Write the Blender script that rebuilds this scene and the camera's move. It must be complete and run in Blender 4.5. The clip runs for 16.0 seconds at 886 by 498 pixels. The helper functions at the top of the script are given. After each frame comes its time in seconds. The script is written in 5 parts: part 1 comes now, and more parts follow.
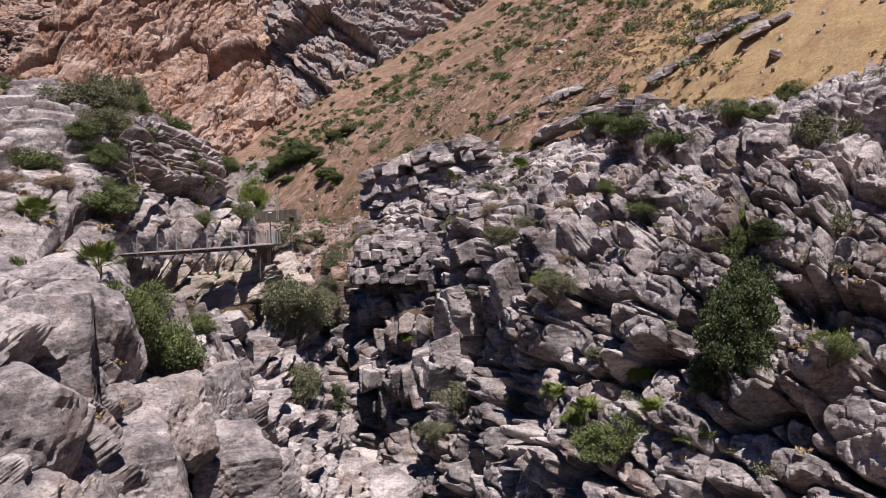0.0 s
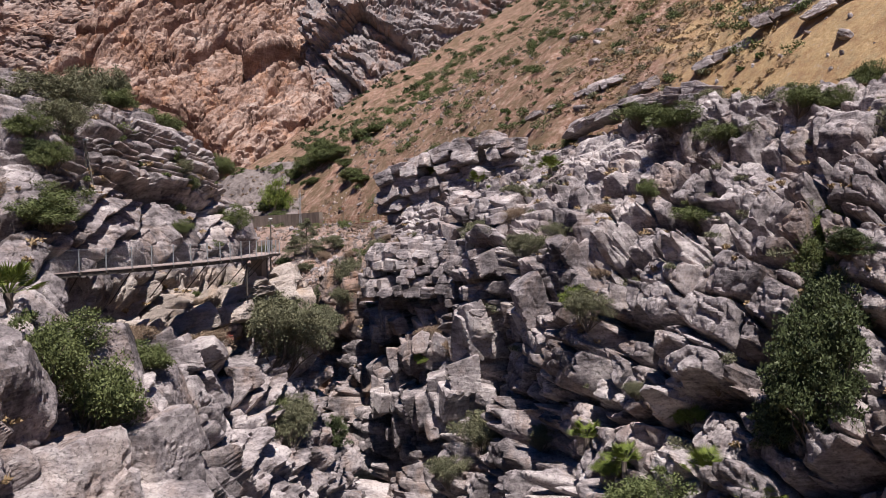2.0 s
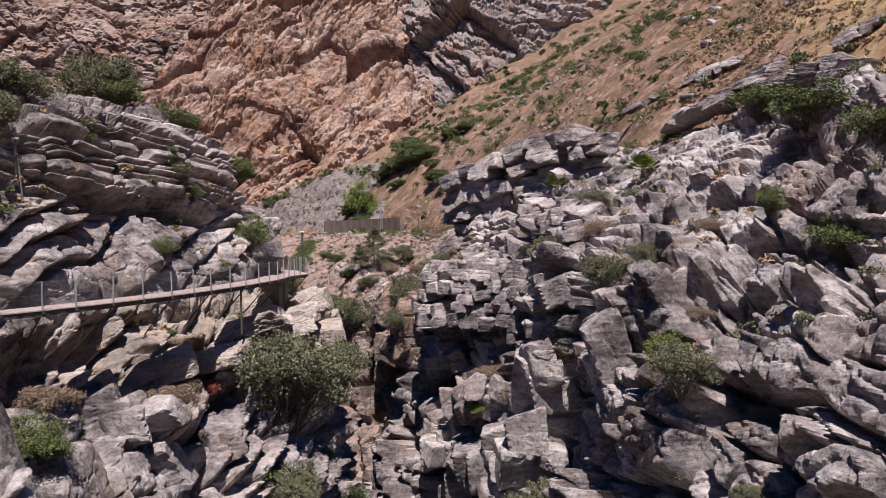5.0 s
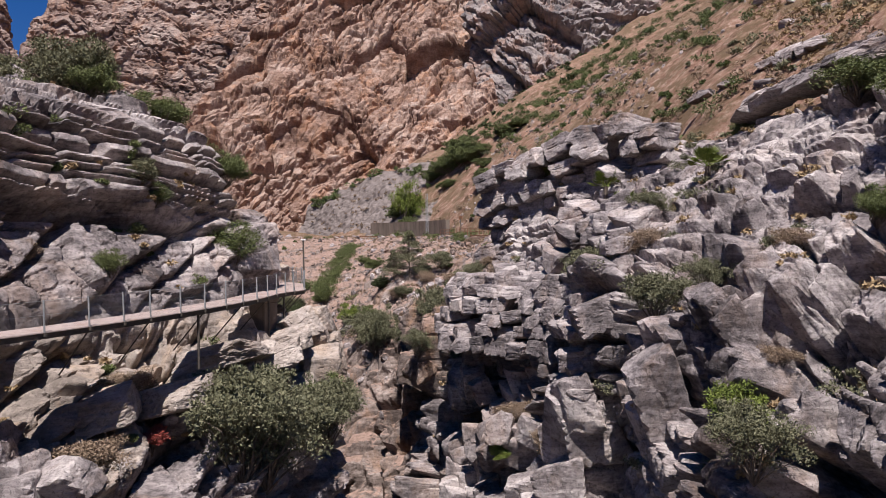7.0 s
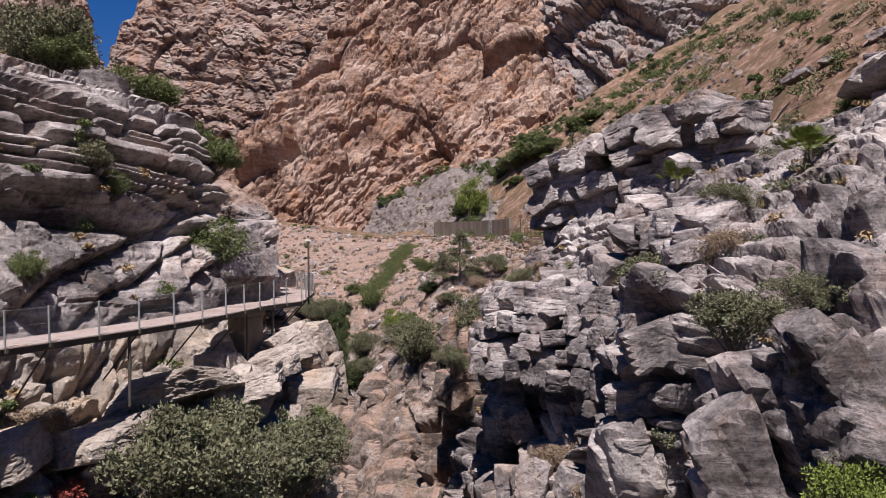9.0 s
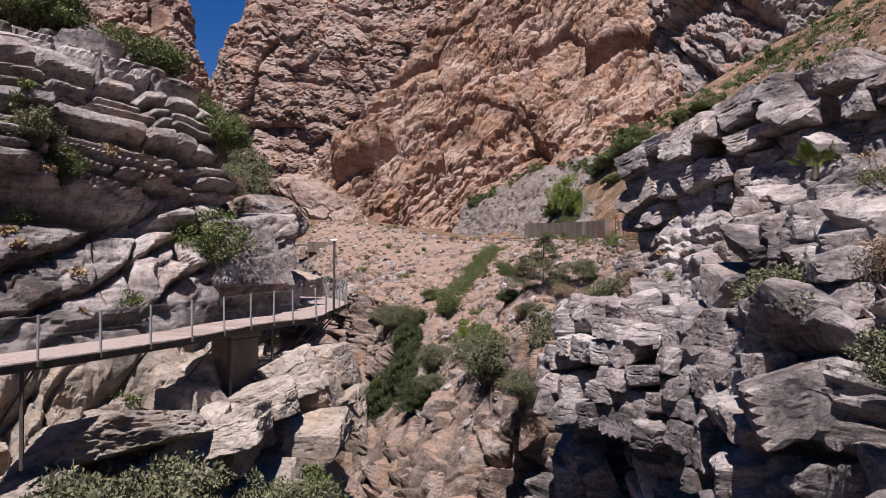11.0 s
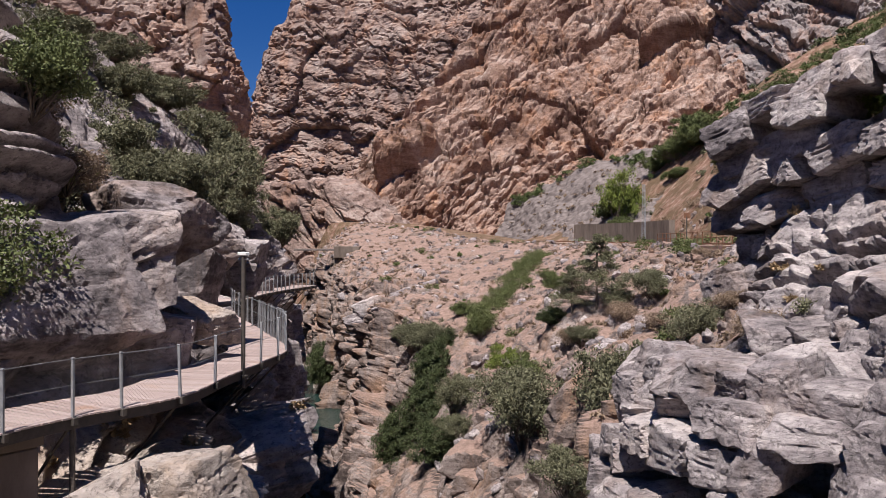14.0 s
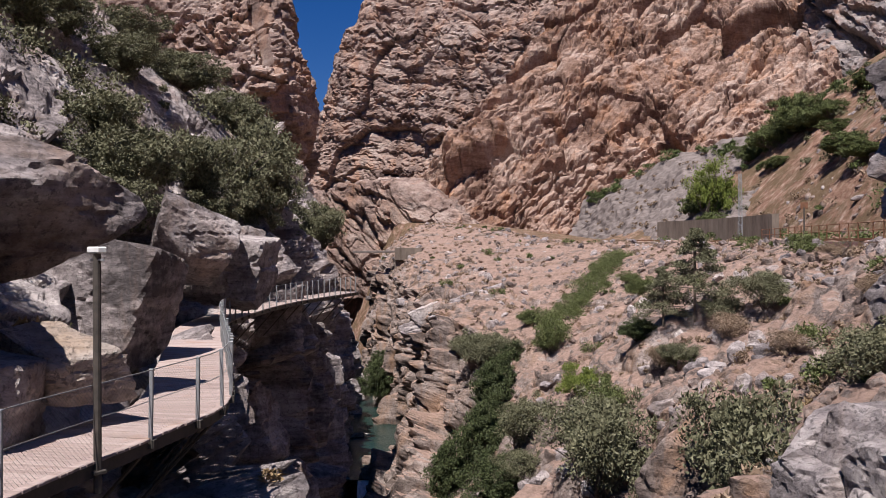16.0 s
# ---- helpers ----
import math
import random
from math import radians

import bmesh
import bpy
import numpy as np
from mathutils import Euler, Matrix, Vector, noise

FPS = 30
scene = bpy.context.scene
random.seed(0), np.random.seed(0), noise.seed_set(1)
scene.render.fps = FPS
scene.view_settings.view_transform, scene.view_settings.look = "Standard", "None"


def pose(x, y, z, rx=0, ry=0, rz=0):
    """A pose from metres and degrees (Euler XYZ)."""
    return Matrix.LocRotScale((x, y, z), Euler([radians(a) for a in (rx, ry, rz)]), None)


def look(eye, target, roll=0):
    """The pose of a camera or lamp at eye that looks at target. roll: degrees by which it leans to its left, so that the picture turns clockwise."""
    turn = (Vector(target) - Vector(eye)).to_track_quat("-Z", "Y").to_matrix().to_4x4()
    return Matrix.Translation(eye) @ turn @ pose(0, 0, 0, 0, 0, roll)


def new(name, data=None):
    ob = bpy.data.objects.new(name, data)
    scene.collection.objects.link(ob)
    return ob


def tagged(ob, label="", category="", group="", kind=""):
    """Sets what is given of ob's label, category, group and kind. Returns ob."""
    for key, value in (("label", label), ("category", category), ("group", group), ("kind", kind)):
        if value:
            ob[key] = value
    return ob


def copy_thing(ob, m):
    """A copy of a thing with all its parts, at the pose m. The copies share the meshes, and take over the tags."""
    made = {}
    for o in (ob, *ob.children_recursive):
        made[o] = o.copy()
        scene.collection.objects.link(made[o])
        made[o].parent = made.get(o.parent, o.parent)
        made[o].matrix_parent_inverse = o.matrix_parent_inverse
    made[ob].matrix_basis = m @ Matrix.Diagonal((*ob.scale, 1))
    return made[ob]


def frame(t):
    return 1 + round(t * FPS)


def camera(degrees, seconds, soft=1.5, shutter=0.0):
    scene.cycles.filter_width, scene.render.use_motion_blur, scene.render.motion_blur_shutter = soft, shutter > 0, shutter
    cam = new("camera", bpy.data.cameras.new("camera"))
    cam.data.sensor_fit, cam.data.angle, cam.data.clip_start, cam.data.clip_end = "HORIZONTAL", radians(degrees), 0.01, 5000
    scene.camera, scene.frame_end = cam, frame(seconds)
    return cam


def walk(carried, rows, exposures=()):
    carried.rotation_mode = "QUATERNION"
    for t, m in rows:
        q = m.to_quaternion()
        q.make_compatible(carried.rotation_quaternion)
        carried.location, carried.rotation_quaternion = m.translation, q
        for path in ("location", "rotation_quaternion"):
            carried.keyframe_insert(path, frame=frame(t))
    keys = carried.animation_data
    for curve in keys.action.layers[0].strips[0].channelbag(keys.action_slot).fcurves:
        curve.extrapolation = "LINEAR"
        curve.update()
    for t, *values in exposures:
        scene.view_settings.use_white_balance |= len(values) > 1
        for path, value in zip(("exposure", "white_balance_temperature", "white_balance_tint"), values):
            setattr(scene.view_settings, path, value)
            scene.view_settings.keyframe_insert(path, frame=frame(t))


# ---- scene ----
cam = camera(57.5, 16.0, 0.8)

PATH = [
    (0, (2.462, -3.533, -1.925), (2.362, -1.536, -1.952), -1.3),
    (0.5, (2.676, -1.2, -1.772), (2.55, 0.796, -1.798), -1.3),
    (1, (3.021, 1.144, -1.628), (2.87, 3.138, -1.653), -1.4),
    (1.5, (3.46, 3.462, -1.459), (3.282, 5.454, -1.482), -1.4),
    (2, (3.93, 5.824, -1.199), (3.731, 7.813, -1.223), -1.4),
    (2.5, (4.369, 8.159, -0.946), (4.158, 10.148, -0.969), -1.4),
    (3, (4.856, 10.536, -0.678), (4.617, 12.522, -0.701), -1.4),
    (3.5, (5.295, 12.934, -0.433), (4.977, 14.908, -0.454), -1.2),
    (4, (5.641, 15.35, -0.221), (5.26, 17.313, -0.241), -1.2),
    (6.5, (6.543, 27.853, 0.653), (5.96, 29.766, 0.637), -0.7),
    (7, (6.62, 30.389, 0.78), (5.993, 32.288, 0.765), -0.8),
    (7.5, (6.691, 32.855, 0.891), (6.012, 34.737, 0.876), -0.8),
    (8, (6.658, 35.344, 0.956), (5.935, 37.208, 0.941), -0.7),
    (8.5, (6.534, 37.853, 0.954), (5.77, 39.701, 0.94), -0.5),
    (9, (6.362, 40.34, 0.929), (5.547, 42.167, 0.915), -0.3),
    (11.5, (3.053, 52.714, 0.958), (1.98, 54.402, 0.95), 0.6),
    (12, (2.044, 55.05, 1.057), (0.946, 56.721, 1.05), 0.6),
    (12.5, (0.889, 57.499, 1.147), (-0.229, 59.157, 1.141), 0.5),
    (13, (-0.224, 59.877, 1.222), (-1.346, 61.532, 1.217), 0.4),
    (13.5, (-1.353, 62.24, 1.294), (-2.479, 63.893, 1.29), 0.3),
    (14, (-2.503, 64.554, 1.336), (-3.644, 66.197, 1.331), 0.2),
    (14.5, (-3.756, 66.903, 1.346), (-4.941, 68.513, 1.343), 0.1),
    (15, (-5.058, 69.188, 1.299), (-6.282, 70.77, 1.296), -0.1),
    (15.5, (-6.364, 71.433, 1.216), (-7.621, 72.989, 1.214), -0.2),
    (16, (-7.771, 73.658, 1.121), (-9.058, 75.189, 1.122), -0.2),
]
walk(cam, [(t, look(eye, target, roll)) for t, eye, target, roll in PATH])

# ---- light ----
SUN_ELEV, SUN_AZ = radians(63), radians(161)   # azimuth clockwise from +y
world = bpy.data.worlds.new("world")
scene.world = world
world.use_nodes = True
wn, wl = world.node_tree.nodes, world.node_tree.links
sky = wn.new("ShaderNodeTexSky")
sky.sky_type, sky.sun_disc = "NISHITA", False
sky.sun_elevation, sky.sun_rotation = SUN_ELEV, SUN_AZ
sky.air_density, sky.dust_density, sky.ozone_density = 1.0, 0.0, 2.0
wn["Background"].inputs["Strength"].default_value = 0.0255
deep = wn.new("ShaderNodeHueSaturation")
deep.inputs["Saturation"].default_value = 1.45
wl.new(sky.outputs["Color"], deep.inputs["Color"])
blue = wn.new("ShaderNodeMix")
blue.data_type, blue.blend_type = "RGBA", "MULTIPLY"
blue.inputs[0].default_value, blue.inputs[7].default_value = 1.0, (0.97, 1.05, 1.62, 1)
wl.new(deep.outputs["Color"], blue.inputs[6])
wl.new(blue.outputs[2], wn["Background"].inputs["Color"])
sun_data = bpy.data.lights.new("sun", "SUN")
sun_data.energy, sun_data.angle, sun_data.color = 5.0, radians(0.5), (1.0, 0.94, 0.905)
sun = new("sun", sun_data)
sun_way = Vector((math.sin(SUN_AZ) * math.cos(SUN_ELEV), math.cos(SUN_AZ) * math.cos(SUN_ELEV), math.sin(SUN_ELEV)))
sun.rotation_mode = "QUATERNION"
sun.rotation_quaternion = sun_way.to_track_quat("Z", "Y")
scene.view_settings.exposure = 0.7


# ---- materials ----
class Nodes:
    """Small helper to write node trees."""

    def __init__(self, name):
        self.mat = bpy.data.materials.new(name)
        self.mat.use_nodes = True
        self.n, self.l = self.mat.node_tree.nodes, self.mat.node_tree.links
        self.bsdf = self.n["Principled BSDF"]
        self.coords = self.n.new("ShaderNodeNewGeometry").outputs["Position"]

    def put(self, socket, value):
        if hasattr(value, "is_linked"):
            self.l.new(value, socket)
        else:
            socket.default_value = value

    def mapped(self, scale=(1, 1, 1), turn=(0, 0, 0)):
        m = self.n.new("ShaderNodeMapping")
        m.inputs["Scale"].default_value = scale
        m.inputs["Rotation"].default_value = turn
        self.l.new(self.coords, m.inputs["Vector"])
        return m.outputs["Vector"]

    def noise(self, scale, detail=6, rough=0.6, vec=None, distort=0.0):
        t = self.n.new("ShaderNodeTexNoise")
        t.inputs["Scale"].default_value, t.inputs["Detail"].default_value = scale, detail
        t.inputs["Roughness"].default_value, t.inputs["Distortion"].default_value = rough, distort
        self.l.new(vec or self.coords, t.inputs["Vector"])
        return t.outputs["Fac"]

    def voronoi(self, scale, feature="DISTANCE_TO_EDGE", vec=None, out="Distance"):
        t = self.n.new("ShaderNodeTexVoronoi")
        t.feature = feature
        t.inputs["Scale"].default_value = scale
        self.l.new(vec or self.coords, t.inputs["Vector"])
        return t.outputs[out]

    def ramp(self, fac, stops):
        r = self.n.new("ShaderNodeValToRGB")
        while len(r.color_ramp.elements) < len(stops):
            r.color_ramp.elements.new(0.5)
        for e, (p, c) in zip(r.color_ramp.elements, stops):
            e.position = p
            e.color = (*c, 1) if isinstance(c, tuple) else (c, c, c, 1)
        self.l.new(fac, r.inputs["Fac"])
        return r.outputs["Color"]

    def mix(self, fac, a, b, mode="MIX"):
        m = self.n.new("ShaderNodeMix")
        m.data_type, m.blend_type = "RGBA", mode
        for key, v in ((0, fac), (6, a), (7, b)):
            if isinstance(v, tuple):
                v = (*v, 1)
            self.put(m.inputs[key], v)
        return m.outputs[2]

    def math(self, op, a, b=0.0):
        m = self.n.new("ShaderNodeMath")
        m.operation = op
        self.put(m.inputs[0], a)
        self.put(m.inputs[1], b)
        return m.outputs[0]

    def bump(self, height, dist, strength=1.0, after=None):
        b = self.n.new("ShaderNodeBump")
        b.inputs["Strength"].default_value, b.inputs["Distance"].default_value = strength, dist
        self.l.new(height, b.inputs["Height"])
        if after:
            self.l.new(after, b.inputs["Normal"])
        return b.outputs["Normal"]

    def island(self):
        return self.n.new("ShaderNodeNewGeometry").outputs["Random Per Island"]

    def each(self):
        return self.n.new("ShaderNodeObjectInfo").outputs["Random"]

    def done(self, color, rough=0.9, normal=None, metal=0.0, spec=0.3):
        self.put(self.bsdf.inputs["Base Color"], (*color, 1) if isinstance(color, tuple) else color)
        self.put(self.bsdf.inputs["Roughness"], rough)
        self.put(self.bsdf.inputs["Metallic"], metal)
        self.bsdf.inputs["Specular IOR Level"].default_value = spec
        if normal:
            self.l.new(normal, self.bsdf.inputs["Normal"])
        return self.mat


def rock_material(name, dark, mid, light, stain, stain_amount=0.5, grain=1.0, strata=(0.35, 0.35, 2.2), turn=(0.15, 0.2, 0.0), soil=None, soil_from=1.1):
    """Weathered limestone: broad tone changes, streaks along the beds, fine pits and cracks, rusty stains."""
    k = Nodes(name)
    broad = k.noise(0.22 / grain, 8, 0.62)
    fine = k.noise(2.6 / grain, 8, 0.7)
    beds = k.noise(1.0 / grain, 7, 0.65, k.mapped(strata, turn), 0.4)
    tone = k.ramp(k.math("ADD", k.math("MULTIPLY", broad, 0.45), k.math("ADD", k.math("MULTIPLY", fine, 0.25), k.math("MULTIPLY", beds, 0.3))),
                  [(0.42, dark), (0.5, mid), (0.585, light)])
    rust = k.ramp(k.noise(0.33 / grain, 6, 0.68, k.mapped((1, 1, 0.45), (0, 0, 0.6)), 0.6), [(0.5, 0.0), (0.68, stain_amount)])
    color = k.mix(rust, tone, stain)
    lichen = k.ramp(k.noise(5.5 / grain, 6, 0.75), [(0.55, 0.0), (0.6, 0.55)])
    color = k.mix(lichen, color, tuple(c * 0.55 for c in dark))
    if soil:
        sep = k.n.new("ShaderNodeSeparateXYZ")
        k.l.new(k.n.new("ShaderNodeNewGeometry").outputs["Normal"], sep.inputs[0])
        lying = k.math("ADD", sep.outputs["Z"], k.math("MULTIPLY", k.noise(0.5, 6, 0.7), 0.5))
        earth = k.ramp(k.noise(2.2, 7, 0.75), [(0.32, tuple(v * 0.55 for v in soil)), (0.52, soil), (0.7, tuple(v * 1.35 for v in soil))])
        color = k.mix(k.ramp(lying, [(soil_from, 0.0), (soil_from + 0.12, 0.9)]), color, earth)
    crease = k.math("ABSOLUTE", k.math("SUBTRACT", k.noise(0.7 / grain, 5, 0.55, k.mapped((0.8, 0.8, 2.0), turn), 0.8), 0.5))
    cracks = k.ramp(crease, [(0.0, 0.0), (0.018, 1.0)])
    color = k.mix(k.ramp(crease, [(0.0, 0.22), (0.010, 0.0)]), color, tuple(c * 0.35 for c in dark))
    hair = k.math("ABSOLUTE", k.math("SUBTRACT", k.noise(2.3 / grain, 6, 0.6, k.mapped((0.7, 0.7, 1.8), (turn[0] + 0.5, turn[1] - 0.6, 0.4)), 0.6), 0.5))
    color = k.mix(k.ramp(hair, [(0.0, 0.3), (0.012, 0.0)]), color, tuple(c * 0.4 for c in dark))
    h = k.math("ADD", k.math("MULTIPLY", fine, 0.5), k.math("MULTIPLY", beds, 0.9))
    n = k.bump(h, 0.07 * grain, 0.8)
    n = k.bump(cracks, 0.05 * grain, 0.5, n)
    n = k.bump(k.ramp(hair, [(0.0, 0.0), (0.03, 1.0)]), 0.03 * grain, 0.6, n)
    n = k.bump(k.noise(6 / grain, 9, 0.74), 0.11 * grain, 1.0, n)
    return k.done(color, 0.92, n, 0.0, 0.2)


GREY_ROCK = rock_material("grey_limestone", (0.09, 0.077, 0.079), (0.29, 0.25, 0.25), (0.54, 0.48, 0.465), (0.42, 0.26, 0.165), 0.3, soil=(0.35, 0.235, 0.175), soil_from=1.24)
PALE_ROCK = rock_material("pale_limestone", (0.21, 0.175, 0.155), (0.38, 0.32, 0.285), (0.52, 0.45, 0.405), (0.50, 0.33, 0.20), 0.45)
WARM_ROCK = rock_material("warm_limestone", (0.0731, 0.055, 0.0499), (0.206, 0.161, 0.143), (0.37, 0.305, 0.28), (0.344, 0.194, 0.112), 0.6, soil=(0.28, 0.19, 0.155), soil_from=0.96)
ORANGE_ROCK = rock_material("orange_cliff_rock", (0.14, 0.081, 0.0594), (0.302, 0.2, 0.158), (0.432, 0.333, 0.284), (0.441, 0.225, 0.122), 0.55, 3.5, (0.35, 0.35, 2.0), (0.3, 0.75, 0.0))
BROWN_CLIFF = rock_material("brown_cliff_rock", (0.123, 0.0855, 0.076), (0.28, 0.199, 0.169), (0.408, 0.328, 0.29), (0.408, 0.223, 0.138), 0.6, 3.5, (0.4, 0.4, 1.8), (0.2, 0.1, 0.0))
FAR_GREY = rock_material("far_grey_cliff", (0.12, 0.108, 0.11), (0.25, 0.215, 0.21), (0.37, 0.32, 0.30), (0.42, 0.22, 0.14), 0.55, 3.5, (0.6, 0.6, 1.2), (0.6, 0.3, 0.0))


def ground_material():
    """Dry hillside: red-brown soil and stones, straw-coloured grass, low heath."""
    k = Nodes("dry_hillside")
    soil = k.ramp(k.noise(0.9, 9, 0.8), [(0.36, (0.12, 0.066, 0.046)), (0.5, (0.25, 0.145, 0.106)), (0.63, (0.42, 0.315, 0.255))])
    grass = k.ramp(k.noise(3.0, 6, 0.75), [(0.3, (0.29, 0.185, 0.095)), (0.7, (0.54, 0.385, 0.21))])
    geo = k.n.new("ShaderNodeNewGeometry")
    sep = k.n.new("ShaderNodeSeparateXYZ")
    k.l.new(geo.outputs["Position"], sep.inputs[0])
    up_right = k.math("ADD", k.math("MULTIPLY", sep.outputs["X"], 0.026), k.math("ADD", k.math("MULTIPLY", sep.outputs["Y"], -0.011), 0.55))
    meadow = k.math("ADD", up_right, k.math("MULTIPLY", k.noise(0.06, 5, 0.6), 1.1))
    patch = k.ramp(k.noise(0.35, 8, 0.75), [(0.46, 0.0), (0.6, 0.65)])
    grass = k.mix(patch, grass, (0.25, 0.14, 0.08))
    grass = k.mix(k.ramp(k.noise(0.9, 8, 0.8), [(0.48, 0.0), (0.62, 0.6)]), grass, (0.30, 0.24, 0.15))
    color = k.mix(k.ramp(meadow, [(0.42, 0.0), (0.6, 1.0)]), soil, grass)
    heath = k.ramp(k.noise(0.22, 9, 0.8), [(0.45, 0.0), (0.54, 0.85)])
    color = k.mix(k.math("MULTIPLY", heath, k.ramp(meadow, [(0.35, 1.0), (0.6, 0.12)])), color, (0.125, 0.088, 0.052))
    stones = k.ramp(k.noise(1.1, 6, 0.8), [(0.6, 0.0), (0.68, 0.8)])
    color = k.mix(stones, color, (0.40, 0.34, 0.30))
    n = k.bump(k.noise(1.6, 8, 0.8), 0.5, 0.8)
    return k.done(color, 0.95, n, 0.0, 0.1)


def scree_material():
    k = Nodes("pink_scree_soil")
    c = k.ramp(k.noise(0.5, 9, 0.75), [(0.3, (0.19, 0.125, 0.095)), (0.5, (0.32, 0.23, 0.185)), (0.7, (0.45, 0.36, 0.305))])
    peb = k.voronoi(5.0, "F1", out="Color")
    c = k.mix(0.22, c, peb, "SOFT_LIGHT")
    dry = k.ramp(k.noise(0.8, 6, 0.7), [(0.56, 0.0), (0.7, 0.7)])
    c = k.mix(dry, c, (0.33, 0.21, 0.09))
    n = k.bump(k.voronoi(6.0, "F1"), 0.1, 0.6, k.bump(k.noise(2.5, 8, 0.8), 0.25, 0.8))
    return k.done(c, 0.95, n, 0.0, 0.1)


def leaf_material(name, low, high, spread=0.5, gloss=0.55):
    k = Nodes(name)
    c = k.ramp(k.island(), [(0.0, low), (spread, tuple((a + b) / 2 for a, b in zip(low, high))), (1.0, high)])
    c = k.mix(0.3, c, k.ramp(k.noise(1.3, 3), [(0.35, low), (0.65, high)]))
    k.bsdf.inputs["Subsurface Weight"].default_value = 0.0
    return k.done(c, gloss, None, 0.0, 0.15)


OLIVE_LEAF = leaf_material("grey_olive_leaves", (0.055, 0.058, 0.033), (0.2, 0.193, 0.118))
GREEN_LEAF = leaf_material("green_leaves", (0.04, 0.052, 0.02), (0.16, 0.18, 0.07))
SCRUB_LEAF = leaf_material("scrub_leaves", (0.035, 0.05, 0.018), (0.125, 0.15, 0.055))
DARK_LEAF = leaf_material("dark_green_leaves", (0.022, 0.031, 0.014), (0.088, 0.105, 0.045))
BRIGHT_LEAF = leaf_material("bright_green_leaves", (0.06, 0.085, 0.018), (0.20, 0.235, 0.055))
DRY_LEAF = leaf_material("dry_brown_twigs", (0.12, 0.08, 0.055), (0.31, 0.23, 0.165))
RED_LEAF = leaf_material("red_leaves", (0.16, 0.03, 0.03), (0.33, 0.09, 0.07))
STRAW = leaf_material("straw_grass", (0.19, 0.13, 0.075), (0.37, 0.27, 0.155))


def bark_material():
    k = Nodes("grey_brown_bark")
    c = k.ramp(k.noise(6, 6, 0.7, k.mapped((1, 1, 0.2))), [(0.35, (0.06, 0.045, 0.035)), (0.7, (0.20, 0.16, 0.13))])
    return k.done(c, 0.95, k.bump(k.noise(12, 5, 0.7, k.mapped((1, 1, 0.2))), 0.03, 0.8))


def plank_material():
    k = Nodes("weathered_pinkish_planks")
    grain = k.noise(1.0, 7, 0.7, k.mapped((14, 14, 4)))
    c = k.ramp(k.each(), [(0.0, (0.26, 0.185, 0.165)), (0.5, (0.35, 0.262, 0.24)), (1.0, (0.43, 0.34, 0.315))])
    c = k.mix(0.4, c, k.ramp(grain, [(0.3, (0.21, 0.16, 0.145)), (0.7, (0.44, 0.375, 0.36))]))
    wear = k.ramp(k.noise(0.9, 5, 0.7), [(0.56, 0.0), (0.7, 0.5)])
    c = k.mix(wear, c, (0.30, 0.16, 0.09))
    return k.done(c, 0.8, k.bump(grain, 0.01, 0.5))


def steel_material(name, a, b, rough, metal):
    k = Nodes(name)
    v = k.noise(5, 6, 0.7)
    c = k.ramp(v, [(0.3, a), (0.7, b)])
    return k.done(c, k.ramp(v, [(0.3, rough), (0.7, min(1.0, rough + 0.2))]), k.bump(k.noise(30, 4), 0.003, 0.4), metal, 0.5)


BARK = bark_material()
PLANK = plank_material()
GALVANISED = steel_material("galvanised_steel", (0.24, 0.25, 0.26), (0.40, 0.41, 0.42), 0.45, 0.55)
DARK_STEEL = steel_material("dark_weathered_steel", (0.05, 0.045, 0.04), (0.12, 0.10, 0.085), 0.6, 0.4)
RUSTY = steel_material("rusty_iron", (0.12, 0.05, 0.025), (0.24, 0.12, 0.07), 0.85, 0.1)
WHITE_PLASTIC = steel_material("white_lamp_housing", (0.62, 0.62, 0.60), (0.75, 0.75, 0.73), 0.4, 0.0)


def concrete_material(name, a, b):
    k = Nodes(name)
    c = k.ramp(k.noise(0.6, 8, 0.7, k.mapped((1, 1, 0.35))), [(0.32, a), (0.68, b)])
    c = k.mix(k.ramp(k.noise(1.2, 6, 0.7, k.mapped((1.4, 1.4, 0.12))), [(0.52, 0.0), (0.7, 0.5)]), c, tuple(v * 0.5 for v in a))
    return k.done(c, 0.92, k.bump(k.noise(7, 6, 0.7), 0.03, 0.6), 0.0, 0.2)


KERB = concrete_material("pale_masonry", (0.33, 0.29, 0.26), (0.50, 0.45, 0.41))
CONCRETE = concrete_material("stained_brown_concrete", (0.11, 0.085, 0.07), (0.215, 0.178, 0.15))
SHOTCRETE = concrete_material("grey_sprayed_concrete", (0.115, 0.094, 0.088), (0.215, 0.18, 0.168))
BALLAST = scree_material()
HILL = ground_material()


def water_material():
    k = Nodes("green_river_water")
    foam = k.ramp(k.noise(0.8, 8, 0.75, k.mapped((1, 1, 0.3))), [(0.66, 0.0), (0.76, 0.8)])
    c = k.mix(foam, (0.012, 0.03, 0.026), (0.72, 0.78, 0.78))
    return k.done(c, 0.15, k.bump(k.noise(2.2, 5, 0.6), 0.15, 0.5), 0.0, 0.5)


def foam_material():
    k = Nodes("white_foam")
    c = k.ramp(k.noise(1.6, 8, 0.75, k.mapped((2, 2, 0.25))), [(0.3, (0.35, 0.44, 0.44)), (0.55, (0.85, 0.88, 0.88))])
    return k.done(c, 0.5, k.bump(k.noise(3, 5, 0.6, k.mapped((2, 2, 0.3))), 0.2, 0.8))


